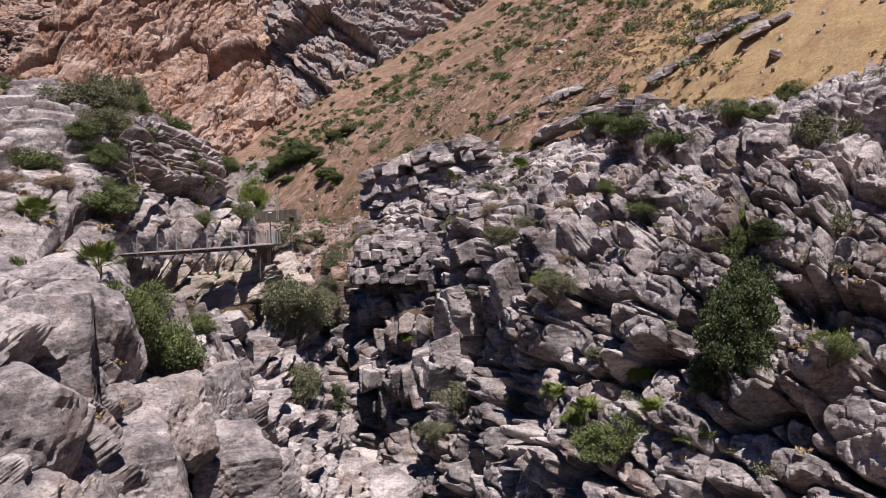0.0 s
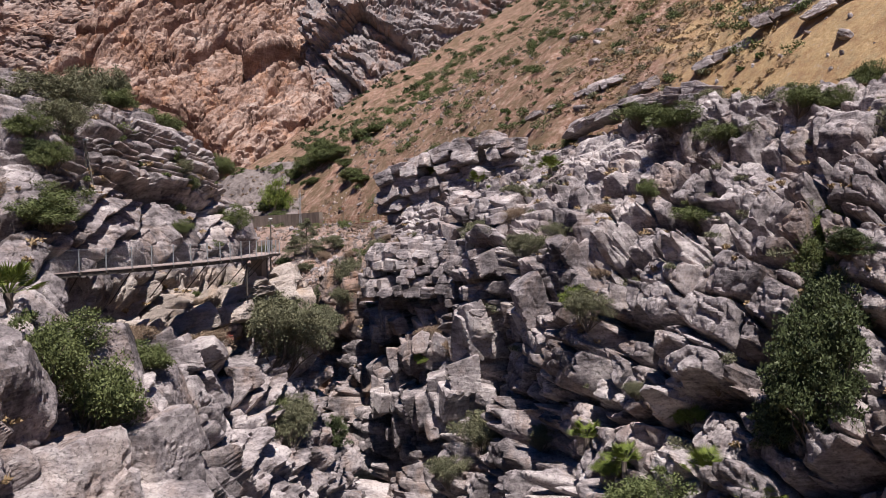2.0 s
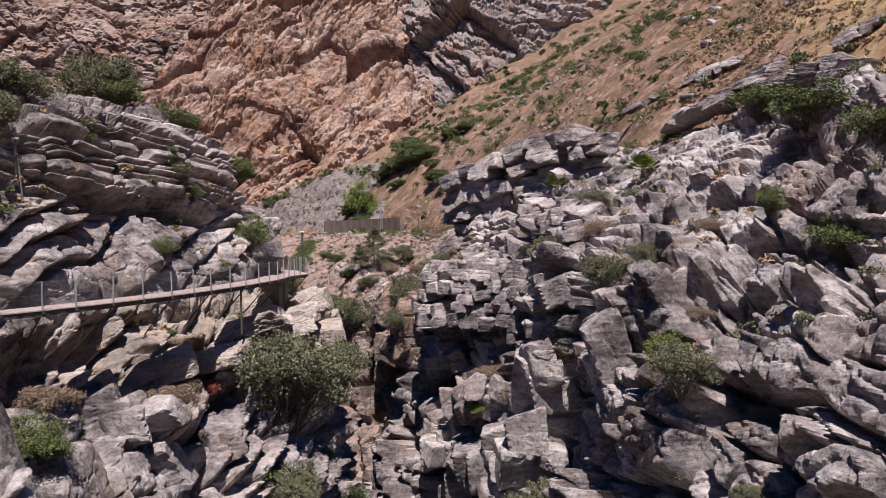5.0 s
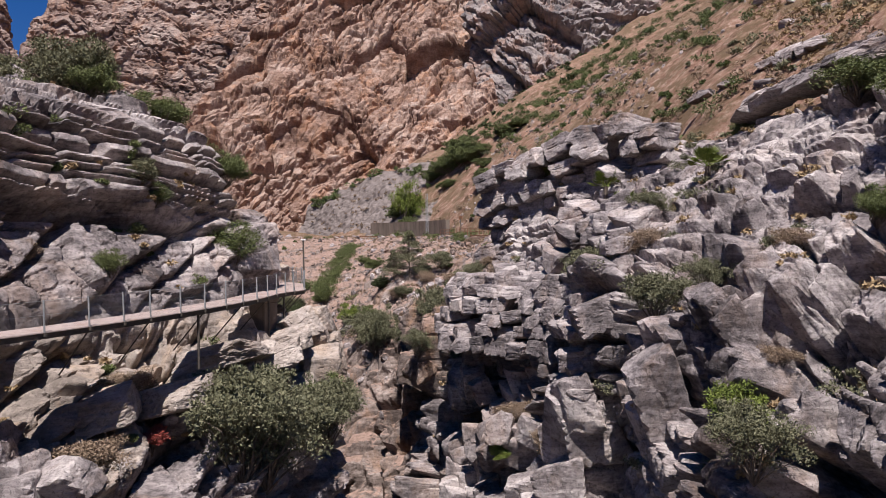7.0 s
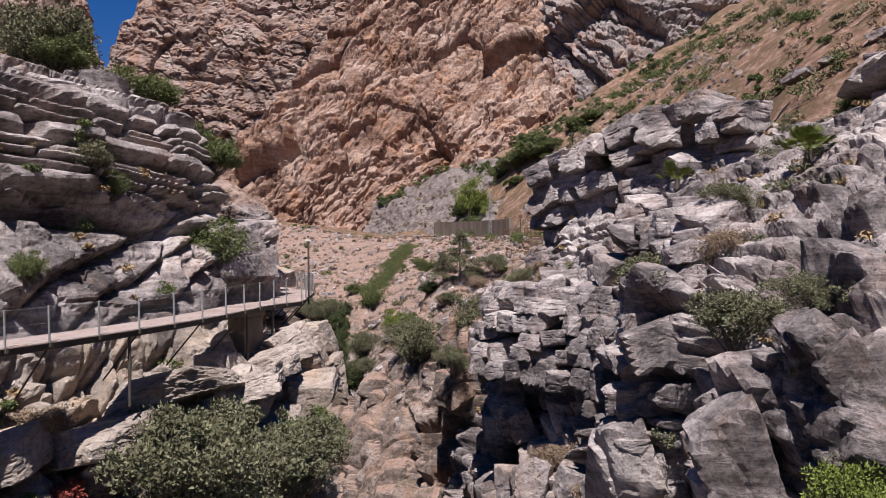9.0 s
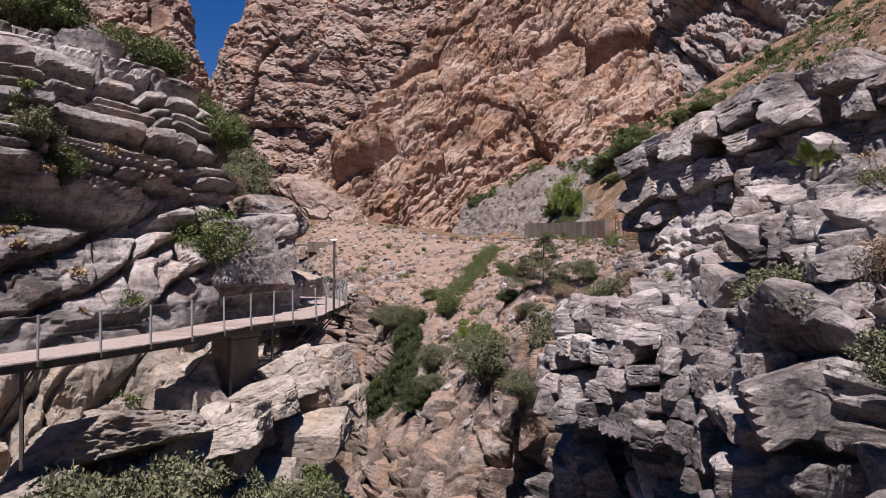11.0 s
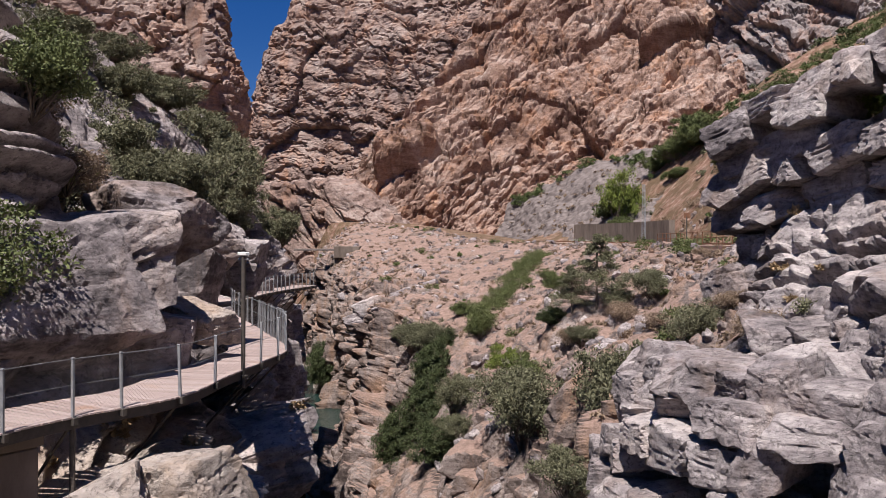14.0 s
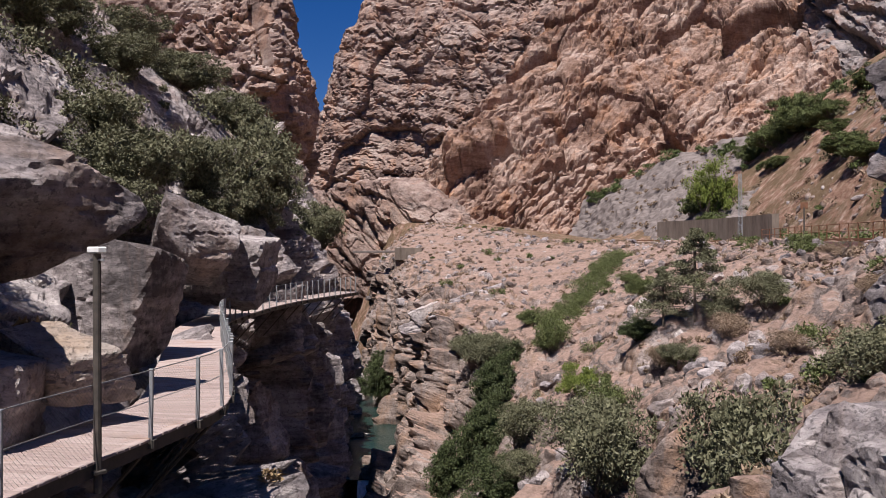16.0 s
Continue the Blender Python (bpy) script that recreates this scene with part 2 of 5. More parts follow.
def net_material():
    """Wire net: thin wires, see-through between them."""
    k = Nodes("steel_wire_net")
    uv = k.n.new("ShaderNodeUVMap").outputs["UV"]
    m = k.n.new("ShaderNodeMapping")
    m.inputs["Rotation"].default_value = (0, 0, radians(45))
    m.inputs["Scale"].default_value = (17, 17, 17)
    k.l.new(uv, m.inputs["Vector"])
    sep = k.n.new("ShaderNodeSeparateXYZ")
    k.l.new(m.outputs["Vector"], sep.inputs[0])
    a = k.math("LESS_THAN", k.math("FRACT", sep.outputs["X"]), 0.085)
    b = k.math("LESS_THAN", k.math("FRACT", sep.outputs["Y"]), 0.085)
    k.put(k.bsdf.inputs["Alpha"], k.math("MAXIMUM", a, b))
    return k.done((0.20, 0.19, 0.19), 0.5, None, 0.4)


NET = net_material()
WATER, FOAM = water_material(), foam_material()
# ---- mesh helpers ----
def mesh_from(name, verts, faces, material, smooth=False):
    """A mesh from arrays; faces all triangles or all quads."""
    me = bpy.data.meshes.new(name)
    verts, faces = np.asarray(verts, np.float32), np.asarray(faces, np.int32)
    k = faces.shape[1]
    me.vertices.add(len(verts))
    me.vertices.foreach_set("co", verts.ravel())
    me.loops.add(faces.size)
    me.loops.foreach_set("vertex_index", faces.ravel())
    me.polygons.add(len(faces))
    me.polygons.foreach_set("loop_start", np.arange(0, faces.size, k, dtype=np.int32))
    me.polygons.foreach_set("use_smooth", np.full(len(faces), smooth))
    me.update(calc_edges=True)
    me.materials.append(material)
    return me


def part(name, bm, material, parent, label=""):
    """One bmesh as one mesh object under a thing or a part."""
    me = bpy.data.meshes.new(name)
    bm.to_mesh(me)
    bm.free()
    me.materials.append(material)
    ob = new(name, me)
    ob.parent = parent
    if label:
        ob["label"] = label
    return ob


def box(bm, size, m=None, bevel=0.0):
    r = bmesh.ops.create_cube(bm, size=1.0)
    bmesh.ops.scale(bm, vec=size, verts=r["verts"])
    if bevel:
        edges = list({e for v in r["verts"] for e in v.link_edges})
        r2 = bmesh.ops.bevel(bm, geom=edges, offset=bevel, segments=1, affect="EDGES")
        verts = list({v for f in r2["faces"] for v in f.verts} | {v for v in r["verts"] if v.is_valid})
    else:
        verts = r["verts"]
    if m is not None:
        bmesh.ops.transform(bm, matrix=m, verts=verts)


def bar(bm, a, b, radius, sides=6):
    """A round bar from a to b."""
    a, b = Vector(a), Vector(b)
    d = b - a
    m = Matrix.Translation((a + b) / 2) @ d.to_track_quat("Z", "Y").to_matrix().to_4x4()
    bmesh.ops.create_cone(bm, cap_ends=True, segments=sides, radius1=radius, radius2=radius, depth=d.length, matrix=m)


def empty(name, place=(0, 0, 0), turn=0.0, scale=1.0):
    ob = new(name)
    ob.location, ob.rotation_euler, ob.scale = place, (0, 0, turn), (scale,) * 3
    ob.empty_display_size = 0.2
    return ob


# ---- rock relief ----
def hashed(c, seed, count=3):
    """Random numbers in 0..1 for each whole-number cell."""
    h = (c[:, 0] * 73856093) ^ (c[:, 1] * 19349663) ^ (c[:, 2] * 83492791) ^ (seed * 2654435)
    out = np.empty((len(c), count), np.float32)
    for i in range(count):
        h = (h ^ (h >> 13)) * 1274126177 & 0x7FFFFFFF
        h = (h ^ (h >> 16)) * 668265263 & 0x7FFFFFFF
        out[:, i] = (h & 0xFFFF) / 65535.0
    return out


def cells(q, seed):
    """Worley cells: nearest and second distance, the cell's random numbers, the offset from its middle."""
    q = q.astype(np.float32)
    base = np.floor(q - 0.5).astype(np.int64)
    f1, f2 = np.full(len(q), 9.0, np.float32), np.full(len(q), 9.0, np.float32)
    rnd, rel = np.zeros((len(q), 3), np.float32), np.zeros((len(q), 3), np.float32)
    for k in range(8):
        c = base + ((k & 1), (k >> 1) & 1, (k >> 2) & 1)
        r = hashed(c, seed)
        v = q - (c.astype(np.float32) + np.float32(0.15) + np.float32(0.7) * r)
        a = np.abs(v)
        d = 0.35 * np.sqrt(a[:, 0] ** 2 + a[:, 1] ** 2 + a[:, 2] ** 2) + 0.65 * np.maximum(np.maximum(a[:, 0], a[:, 1]), a[:, 2])
        near = d < f1
        f2 = np.where(near, f1, np.minimum(f2, d))
        f1 = np.where(near, d, f1)
        rnd[near], rel[near] = r[near], v[near]
    return f1, f2, rnd, rel


def smooth_noise(p, seed):
    """Value noise, -1 to 1."""
    b = np.floor(p).astype(np.int64)
    f = (p - b).astype(np.float32)
    f = f * f * (3 - 2 * f)
    g = 1 - f
    out = np.zeros(len(p), np.float32)
    for k in range(8):
        o = ((k & 1), (k >> 1) & 1, (k >> 2) & 1)
        wgt = (f if o[0] else g)[:, 0] * (f if o[1] else g)[:, 1] * (f if o[2] else g)[:, 2]
        out += wgt * hashed(b + o, seed, 1)[:, 0]
    return out * 2 - 1


def fbm(p, scale, octaves, seed):
    out, amp = np.zeros(len(p)), 1.0
    for i in range(octaves):
        out += amp * smooth_noise(p * scale * 2 ** i, seed + i)
        amp *= 0.5
    return out


def blocks(p, size, turn, amp, seed, crack=0.35, width=0.12, tilt=1.1, worn=0.0):
    """Relief of jointed rock: each block stands out or back and leans, its edges a little worn, open joints between."""
    m = np.array(Euler([radians(a) for a in turn]).to_matrix())
    k = 2.1 / min(size)
    bend = sum(0.6 ** i * np.sin(p[:, [1, 2, 0]] * k * 1.9 ** i + np.sin(p[:, [2, 0, 1]] * k * 1.3 * 1.9 ** i + seed) + seed) for i in range(3))
    w = p + 0.07 * min(size) * bend
    f1, f2, rnd, rel = cells((w @ m) / np.array(size), seed)
    edge = f2 - f1
    face = (rnd[:, 0] - 0.5) * 1.5 + ((rnd - 0.5) * rel).sum(1) * 2 * tilt
    gap = np.clip(1 - edge / width, 0, 1) * (0.35 + 1.1 * rnd[:, 2])
    return amp * (face - worn * np.clip(1 - edge / 0.22, 0, 1) ** 2) - crack * np.sqrt(gap)


def curve_points(points, count):
    """Catmull-Rom through the points, count samples."""
    p = np.array(points, float)
    p = np.vstack([2 * p[0] - p[1], p, 2 * p[-1] - p[-2]])
    u = np.linspace(0, len(p) - 3 - 1e-6, count)
    i = u.astype(int)
    f = (u - i)[:, None]
    a, b, c, d = p[i], p[i + 1], p[i + 2], p[i + 3]
    return 0.5 * (2 * b + (c - a) * f + (2 * a - 5 * b + 4 * c - d) * f ** 2 + (3 * b - a - 3 * c + d) * f ** 3)


def sheet(lines, along, across):
    """A smooth surface through guide lines, as a grid of points: along the lines, then across them."""
    rails = [curve_points(line, along) for line in lines]
    stack = np.stack(rails)                                     # lines, along, 3
    p = np.concatenate([2 * stack[:1] - stack[1:2], stack, 2 * stack[-1:] - stack[-2:-1]])
    u = np.linspace(0, len(lines) - 1 - 1e-6, across)
    i = u.astype(int)
    f = (u - i)[:, None, None]
    a, b, c, d = p[i], p[i + 1], p[i + 2], p[i + 3]
    soft = 0.5 * (2 * b + (c - a) * f + (2 * a - 5 * b + 4 * c - d) * f ** 2 + (3 * b - a - 3 * c + d) * f ** 3)
    return 0.5 * soft + 0.5 * (b * (1 - f) + c * f)              # across, along, 3


def normals(g, flip):
    du, dv = np.gradient(g, axis=1), np.gradient(g, axis=0)
    n = np.cross(du, dv)
    n /= np.linalg.norm(n, axis=2, keepdims=True) + 1e-9
    return n * flip


def grid_faces(rows, cols, flip=1):
    a = (np.arange(rows - 1)[:, None] * cols + np.arange(cols - 1)[None]).ravel()
    f = np.stack([a, a + 1, a + cols + 1, a + cols], 1)
    return f if flip > 0 else f[:, ::-1]


DEPTH = {}


def rock_sheet(name, lines, along, across, flip, relief, material, label, category="cliff", second=None, wear=0.0):
    g = sheet(lines, along, across)
    n = normals(g, flip)
    flat, fn = g.reshape(-1, 3), n.reshape(-1, 3)
    push = relief(flat, fn).reshape(across, along)
    pad = np.pad(push, 1, mode="edge")
    pad = wear * pad[:-2] + (1 - 2 * wear) * pad[1:-1] + wear * pad[2:]
    push = wear * pad[:, :-2] + (1 - 2 * wear) * pad[:, 1:-1] + wear * pad[:, 2:]
    DEPTH[name] = push
    flat = flat + fn * push.reshape(-1, 1)
    faces = grid_faces(across, along, flip)
    me = mesh_from(name, flat, faces, material)
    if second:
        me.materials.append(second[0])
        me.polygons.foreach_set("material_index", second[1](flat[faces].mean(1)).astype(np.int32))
    ob = new(name, me)
    tagged(ob, label, category, kind="structure")
    return ob, flat.reshape(g.shape), n


# ---- plan: lines along the gorge, from behind the camera to far upstream ----
RIGHT_FOOT = [(34, 12, -24), (24, 30, -24), (14, 40, -25), (7, 47, -26), (3, 55, -27), (0, 62, -27), (-5, 68, -28), (-8, 75, -28), (-12, 80, -28), (-16, 87, -28), (-22, 92.5, -27), (-31, 98.5, -26), (-39.5, 104.5, -26), (-52, 117, -26), (-67, 131, -25), (-78, 146, -24), (-98, 163, -23), (-126, 190, -22)]
RIGHT_LOW = [(38, 14, -14), (26, 34, -14), (18, 44, -14), (12.2, 51, -14), (7, 57.5, -13), (4.5, 65, -13), (0.5, 71.5, -14.5), (-4, 78, -13), (-8.5, 84.3, -13), (-12, 88.5, -10), (-17.5, 98, -13), (-25.5, 103.5, -14), (-34, 110.5, -14), (-46.5, 121.5, -16), (-62.5, 135, -15), (-77, 149, -14), (-99, 164.5, -12), (-126, 191, -11)]
RIGHT_LIP = [(42, 16, -4), (30, 38, -3.5), (22.5, 47, -4), (15.5, 54.5, -2.5), (10.8, 59.5, -4.5), (7.2, 66, -3), (3.7, 71.5, -2), (-2.5, 80, -1.6), (-7, 84, -2.6), (-10.5, 88, -3.4), (-17, 99, -5), (-23.5, 108, -6), (-31, 114, -9), (-44.5, 128, -8), (-62.5, 139, -6), (-77, 152, -5), (-99, 168, -3), (-126, 193, -2)]
RIGHT_STEP = [(46, 18, 3), (34, 42, 2), (24.5, 51.5, 3.2), (19, 59.5, 3.2), (14, 64, 1.2), (9.5, 70, 1.6), (5.5, 76, 2.2), (1.5, 83, 2.6), (-4.5, 90, 0.6), (-10, 97, -0.8), (-14, 103, -2), (-22, 117, -3), (-30, 122, -3), (-44, 139, -4), (-62, 150, -2.5), (-75, 160, -1), (-97, 172, 1), (-127, 199, 3)]
RIGHT_RIM = [(52, 20, 12), (40, 46, 12), (30, 56, 9.5), (23.5, 63.5, 8.4), (19.5, 70, 9.6), (15, 79, 10.3), (9, 88, 8.8), (4, 93.5, 8.2), (-3, 98.5, 8.2), (-9.5, 103, 5.2), (-12.5, 108, 1.2), (-19, 123, 1.1), (-27, 132, 1.25), (-40, 150, 1.35), (-60, 170, 1.7), (-76, 178, 2.1), (-95, 190, 4), (-128, 210, 7)]

LEFT_FOOT = [(-2, -5, -26), (-4, 22, -26), (-5, 34, -26), (-6, 43, -26), (-6.5, 52, -27), (-6.5, 61, -27), (-7, 67, -27), (-9, 73, -28), (-15, 78, -28), (-20.5, 84, -28), (-33, 94, -27), (-43, 101, -26), (-55, 115, -25), (-76, 138.5, -24), (-97.5, 160.5, -22), (-128, 186, -21)]
LEFT_LOW = [(-11, -5, -13), (-11, 25, -13), (-13.6, 35, -13), (-13, 43.5, -12.5), (-13.8, 52, -13), (-12.3, 61, -13), (-11.5, 66.5, -14), (-13, 73, -14), (-18, 78, -15), (-23, 84.3, -15), (-35, 93, -15), (-43.5, 100.5, -15), (-54.8, 115.2, -14), (-77.5, 136.5, -14), (-99, 159, -12), (-129, 185, -11)]
LEFT_MID = [(-15, -5, -6), (-15, 27, -7), (-15.7, 34.5, -7.5), (-14.8, 42, -7.5), (-17, 53, -7.6), (-17.8, 59.7, -7), (-16.6, 66, -5.6), (-16.6, 73.5, -5.4), (-19.8, 78, -6), (-25, 84.6, -6), (-36.4, 92.8, -6), (-43.8, 100.2, -6), (-54.5, 115, -6), (-78, 136, -5), (-101, 156.5, -4), (-130.5, 184, -3)]
LEFT_SHELF = [(-19, -5, -3), (-19, 29, -3.4), (-18.2, 36, -3.4), (-18.9, 43.5, -2.9), (-19.9, 53, -2.9), (-20.2, 60.5, -2.9), (-19.9, 66.5, -2.9), (-19.8, 72.5, -2.9), (-21.6, 78.6, -2.9), (-26.8, 84.2, -2.9), (-37.9, 91.8, -2.9), (-45, 99.2, -2.9), (-54.4, 114, -2.9), (-79, 135, -1), (-103, 155.5, 1), (-132, 183, 3)]
LEFT_UPPER = [(-25, -5, 2), (-25, 30, -0.5), (-24, 39, -0.3), (-21.8, 47, 1.4), (-21.7, 53.5, 2.4), (-23.2, 61, 3.4), (-22.8, 67, 3.5), (-22.9, 74, 4.2), (-24.6, 78.4, 1.4), (-30, 81.5, 1.0), (-40, 90, 3), (-47, 97.8, 4), (-56.5, 112, 4), (-82, 132, 6), (-104.5, 154.5, 8), (-133.5, 182, 12)]
LEFT_TOP = [(-40, -5, 8), (-38, 32, 6), (-36, 41, 6), (-31, 50, 7.5), (-29, 55, 9.2), (-29, 63, 9.2), (-29.5, 70, 9.7), (-30, 75, 9.8), (-35, 75.5, 8.6), (-41, 76, 10), (-50, 85, 16.5), (-58, 93, 18.5), (-68, 105, 19.5), (-94, 123, 24), (-113, 147, 26), (-142, 175, 30)]

LEFT_BROW = [(-31, -5, 5), (-30, 31, 2.5), (-28.5, 40, 2.6), (-24.6, 48, 4.8), (-23.6, 54, 6.5), (-24.7, 61.5, 7.3), (-24.5, 67.5, 6.9), (-24.4, 74.8, 6.6), (-28.6, 78, 4.6), (-34, 79.5, 4.4), (-43, 88.5, 8), (-50.5, 96.5, 10), (-60, 110, 10.5), (-86, 129, 13), (-107, 152, 14), (-136, 180, 19)]


def hill_height(x, y):
    return 11.3 + 0.53 * (x - 17.4) + 0.331 * (y - 78)


def beside(px, py, line):
    """Distance to a line in plan, positive on its right, and the line's height there."""
    best, side, height = np.full(px.shape, 1e9), np.ones(px.shape), np.zeros(px.shape)
    for (ax, ay, az), (bx, by, bz) in zip(line[:-1], line[1:]):
        dx, dy = bx - ax, by - ay
        t = np.clip(((px - ax) * dx + (py - ay) * dy) / (dx * dx + dy * dy), 0, 1)
        ex, ey = px - ax - t * dx, py - ay - t * dy
        d = np.hypot(ex, ey)
        near = d < best
        best = np.where(near, d, best)
        side = np.where(near, np.where(dx * ey - dy * ex <= 0, 1.0, -1.0), side)
        height = np.where(near, az + t * (bz - az), height)
    return best * side, height


def ground_height(x, y):
    """Height of the land: hill on the right, rise on the left, cut down between them."""
    p = np.stack([x, y, np.zeros_like(x)], -1).reshape(-1, 3)
    rough = fbm(p, 0.045, 4, 11).reshape(x.shape)
    fine = fbm(p, 0.32, 3, 17).reshape(x.shape)
    ext_r = RIGHT_RIM + [(-200, 250, 10), (-330, 330, 20)]
    d, ze = beside(x, y, [(70, -120, 20)] + ext_r)
    d = d - 2.5
    bench = np.clip((d - 11.5) / 6.5, 0, 60)
    far = hill_height(x, y) + rough * np.clip(d / 14, 0, 2.6) + fine * 0.22
    right = np.where(d > 0, ze + (far - ze) * (1 - np.exp(-bench)), ze + 3 * d)
    right = np.where(d > 250, np.minimum(right, 120 + rough * 8), right)
    dl, zl = beside(x, y, [(-45, -120, 10)] + LEFT_TOP + [(-230, 215, 34), (-330, 300, 38)])
    dl = dl + 2.0
    rise = zl + np.minimum(-dl * 0.34, 60) + rough * np.clip(-dl / 12, 0, 2.2) + fine * 0.3
    left = np.where(dl < 0, rise, zl - 3 * dl)
    return np.maximum(np.maximum(right, left), -34)


def spaced(*spans):
    out = []
    for a, b, step in spans:
        out.extend(np.arange(a, b, step))
    return np.array(out + [spans[-1][1]])


def build_ground():
    xs = spaced((-3000, -500, 120), (-500, -140, 6), (-140, -90, 2), (-90, 60, 1.0), (60, 160, 4), (160, 500, 20), (500, 3000, 150))
    ys = spaced((-2500, -200, 150), (-200, 20, 10), (20, 60, 1.5), (60, 220, 1.0), (220, 330, 2), (330, 560, 6), (560, 3200, 120))
    gx, gy = np.meshgrid(xs, ys)
    z = ground_height(gx, gy)
    v = np.stack([gx, gy, z], -1).reshape(-1, 3)
    ob = new("ground", mesh_from("ground", v, grid_faces(len(ys), len(xs)), HILL))
    return tagged(ob, "dry stony hillside with straw-coloured grass and red soil", "hillside", kind="structure")


build_ground()


def courses(p, thick, slope, length, amp, seed, groove, way=(0.45, 0.85), width=0.2, lie=1.0):
    """Bedded rock: beds of uneven thickness, cut by joints, each piece standing out or back, open grooves between."""
    u = (p[:, 2] + slope[0] * p[:, 0] + slope[1] * p[:, 1] + 0.35 * thick * fbm(p, 0.3, 2, seed + 9)) / thick
    u = u + 0.35 * np.sin(u * 1.7 + seed)
    bed = np.floor(u)
    fu = u - bed
    a = (p[:, 1] * way[1] + p[:, 0] * way[0]) / length + 0.37 * bed + 0.3 * smooth_noise(p * 0.4, seed + 3)
    a = a + 0.3 * np.sin(a * 2.1 + bed)
    cut = np.floor(a)
    fa = a - cut
    one = np.zeros(len(p), np.int64)
    r = hashed(np.stack([bed.astype(np.int64), cut.astype(np.int64), one], 1), seed)
    rb = hashed(np.stack([bed.astype(np.int64), one, one], 1), seed + 1)
    eu, ea = np.minimum(fu, 1 - fu) * thick / width, np.minimum(fa, 1 - fa) * length / width
    gap = np.maximum(np.clip(1 - eu, 0, 1), np.clip(1 - ea, 0, 1) * (r[:, 2] > 0.25))
    lean = (fu - 0.5) * (r[:, 1] - 1.3) * 1.5 * lie + (fa - 0.5) * (r[:, 2] - 0.5) * 1.1
    nose = np.abs(2 * fu - 1) ** 5 * 0.35 + np.abs(2 * fa - 1) ** 7 * 0.2
    return amp * ((r[:, 0] - 0.5) * 1.0 + (rb[:, 0] - 0.5) * 1.0 + lean - nose) - groove * gap ** 0.7 * (0.5 + 0.8 * rb[:, 1])


def ease(v):
    v = np.clip(v, 0, 1)
    return v * v * (3 - 2 * v)


def right_relief(p, n):
    """Leaning slabs and clefts downstream; level beds with clefts below them upstream and along the rim."""
    wob = 2.5 * smooth_noise(p * 0.2, 2)
    bed = np.maximum(ease((p[:, 1] + wob - 70) / 5), 0.8 * ease((p[:, 2] + 0.5 * wob - 5.2) / 1.6))
    low = ease((-7.5 - p[:, 2] + wob) / 4)
    jag = (blocks(p, (4.4, 5.5, 9.0), (6, -26, 30), 2.0, 5, 3.2, 0.11, 1.0) + blocks(p, (2.3, 3.2, 5.2), (8, -33, 22), 0.85, 27, 1.8, 0.1, 1.1)
           + blocks(p, (1.0, 1.3, 2.2), (14, -30, 16), 0.12, 8, 0.34, 0.12, 1.0))
    beds = (courses(p, 1.05, (-0.14, 0.12), 2.4, 0.62, 47, 1.3, (-0.5, 0.85), 0.2, 0.55) + 0.2 * courses(p, 0.42, (-0.14, 0.12), 2.7, 0.5, 49, 0.6, (-0.5, 0.85), 0.1)
            + blocks(p, (3.4, 3.4, 2.6), (4, -8, 30), 0.55, 46, 1.3, 0.09, 0.5))
    clefts = blocks(p, (3.2, 3.6, 11.0), (3, -8, 30), 1.7, 55, 3.6, 0.14, 0.8) + blocks(p, (1.2, 1.3, 2.8), (6, -14, 24), 0.42, 57, 0.9, 0.14, 1.1, 0.1)
    massive = blocks(p, (7.5, 7.0, 10.0), (4, -8, 30), 1.5, 45, 2.6, 0.09, 0.5)
    calm = (1 - 0.6 * ease((n[:, 2] - 0.55) / 0.25)) * (1 - 0.55 * ease((p[:, 1] - 91) / 6))
    stack = np.abs((p[:, 0] + 7.0) * 0.66 + (p[:, 1] - 83.5) * 0.75)
    stack = ease((9.5 - stack) / 3) * ease((p[:, 2] + 7.5) / 1.5) * ease((0.4 - p[:, 2]) / 1.0) * ease((p[:, 1] - 75) / 3) * ease((93 - p[:, 1]) / 3)
    return (-1.3 * stack + 0.7 * fbm(p, 0.12, 3, 3) + calm * (1 - bed) * jag + calm * bed * (massive + (1 - low) * beds + low * clefts)
            + 0.06 * fbm(p, 1.1, 4, 14) + blocks(p, (0.5, 0.55, 0.8), (10, -24, 20), 0.04, 15, 0.06, 0.16) - 0.2)


def far_relief(p, n):
    calm = 1 - 0.88 * ease((n[:, 2] - 0.42 + 0.25 * smooth_noise(p * 0.14, 20)) / 0.2)
    near = np.exp(-((p[:, 0] + 70) ** 2 + (p[:, 1] - 141) ** 2) / 80.0) * ease((p[:, 2] + 15) / 4)
    out = (0.24 * fbm(p, 0.4, 6, 26) + (0.15 + 0.85 * calm) * blocks(p, (1.2, 1.2, 2.2), (8, 6, 10), 0.12, 25, 0.1, 0.16, 0.8)
            + calm * (0.9 * fbm(p, 0.12, 3, 4) + blocks(p, (4.5, 4.5, 14.0), (5, 6, 20), 2.0, 21, 3.0, 0.12, 1.0)
                      + blocks(p, (2.2, 2.2, 5.0), (8, 8, 14), 0.65, 24, 1.1, 0.12, 0.8) + blocks(p, (1.0, 1.0, 1.6), (10, 6, 10), 0.14, 23, 0.22, 0.16, 0.9)))
    return out + near * (2.2 + courses(p, 0.95, (0.0, 0.16), 3.4, 0.9, 66, 1.1, (0.7, -0.7), 0.25, 0.6))


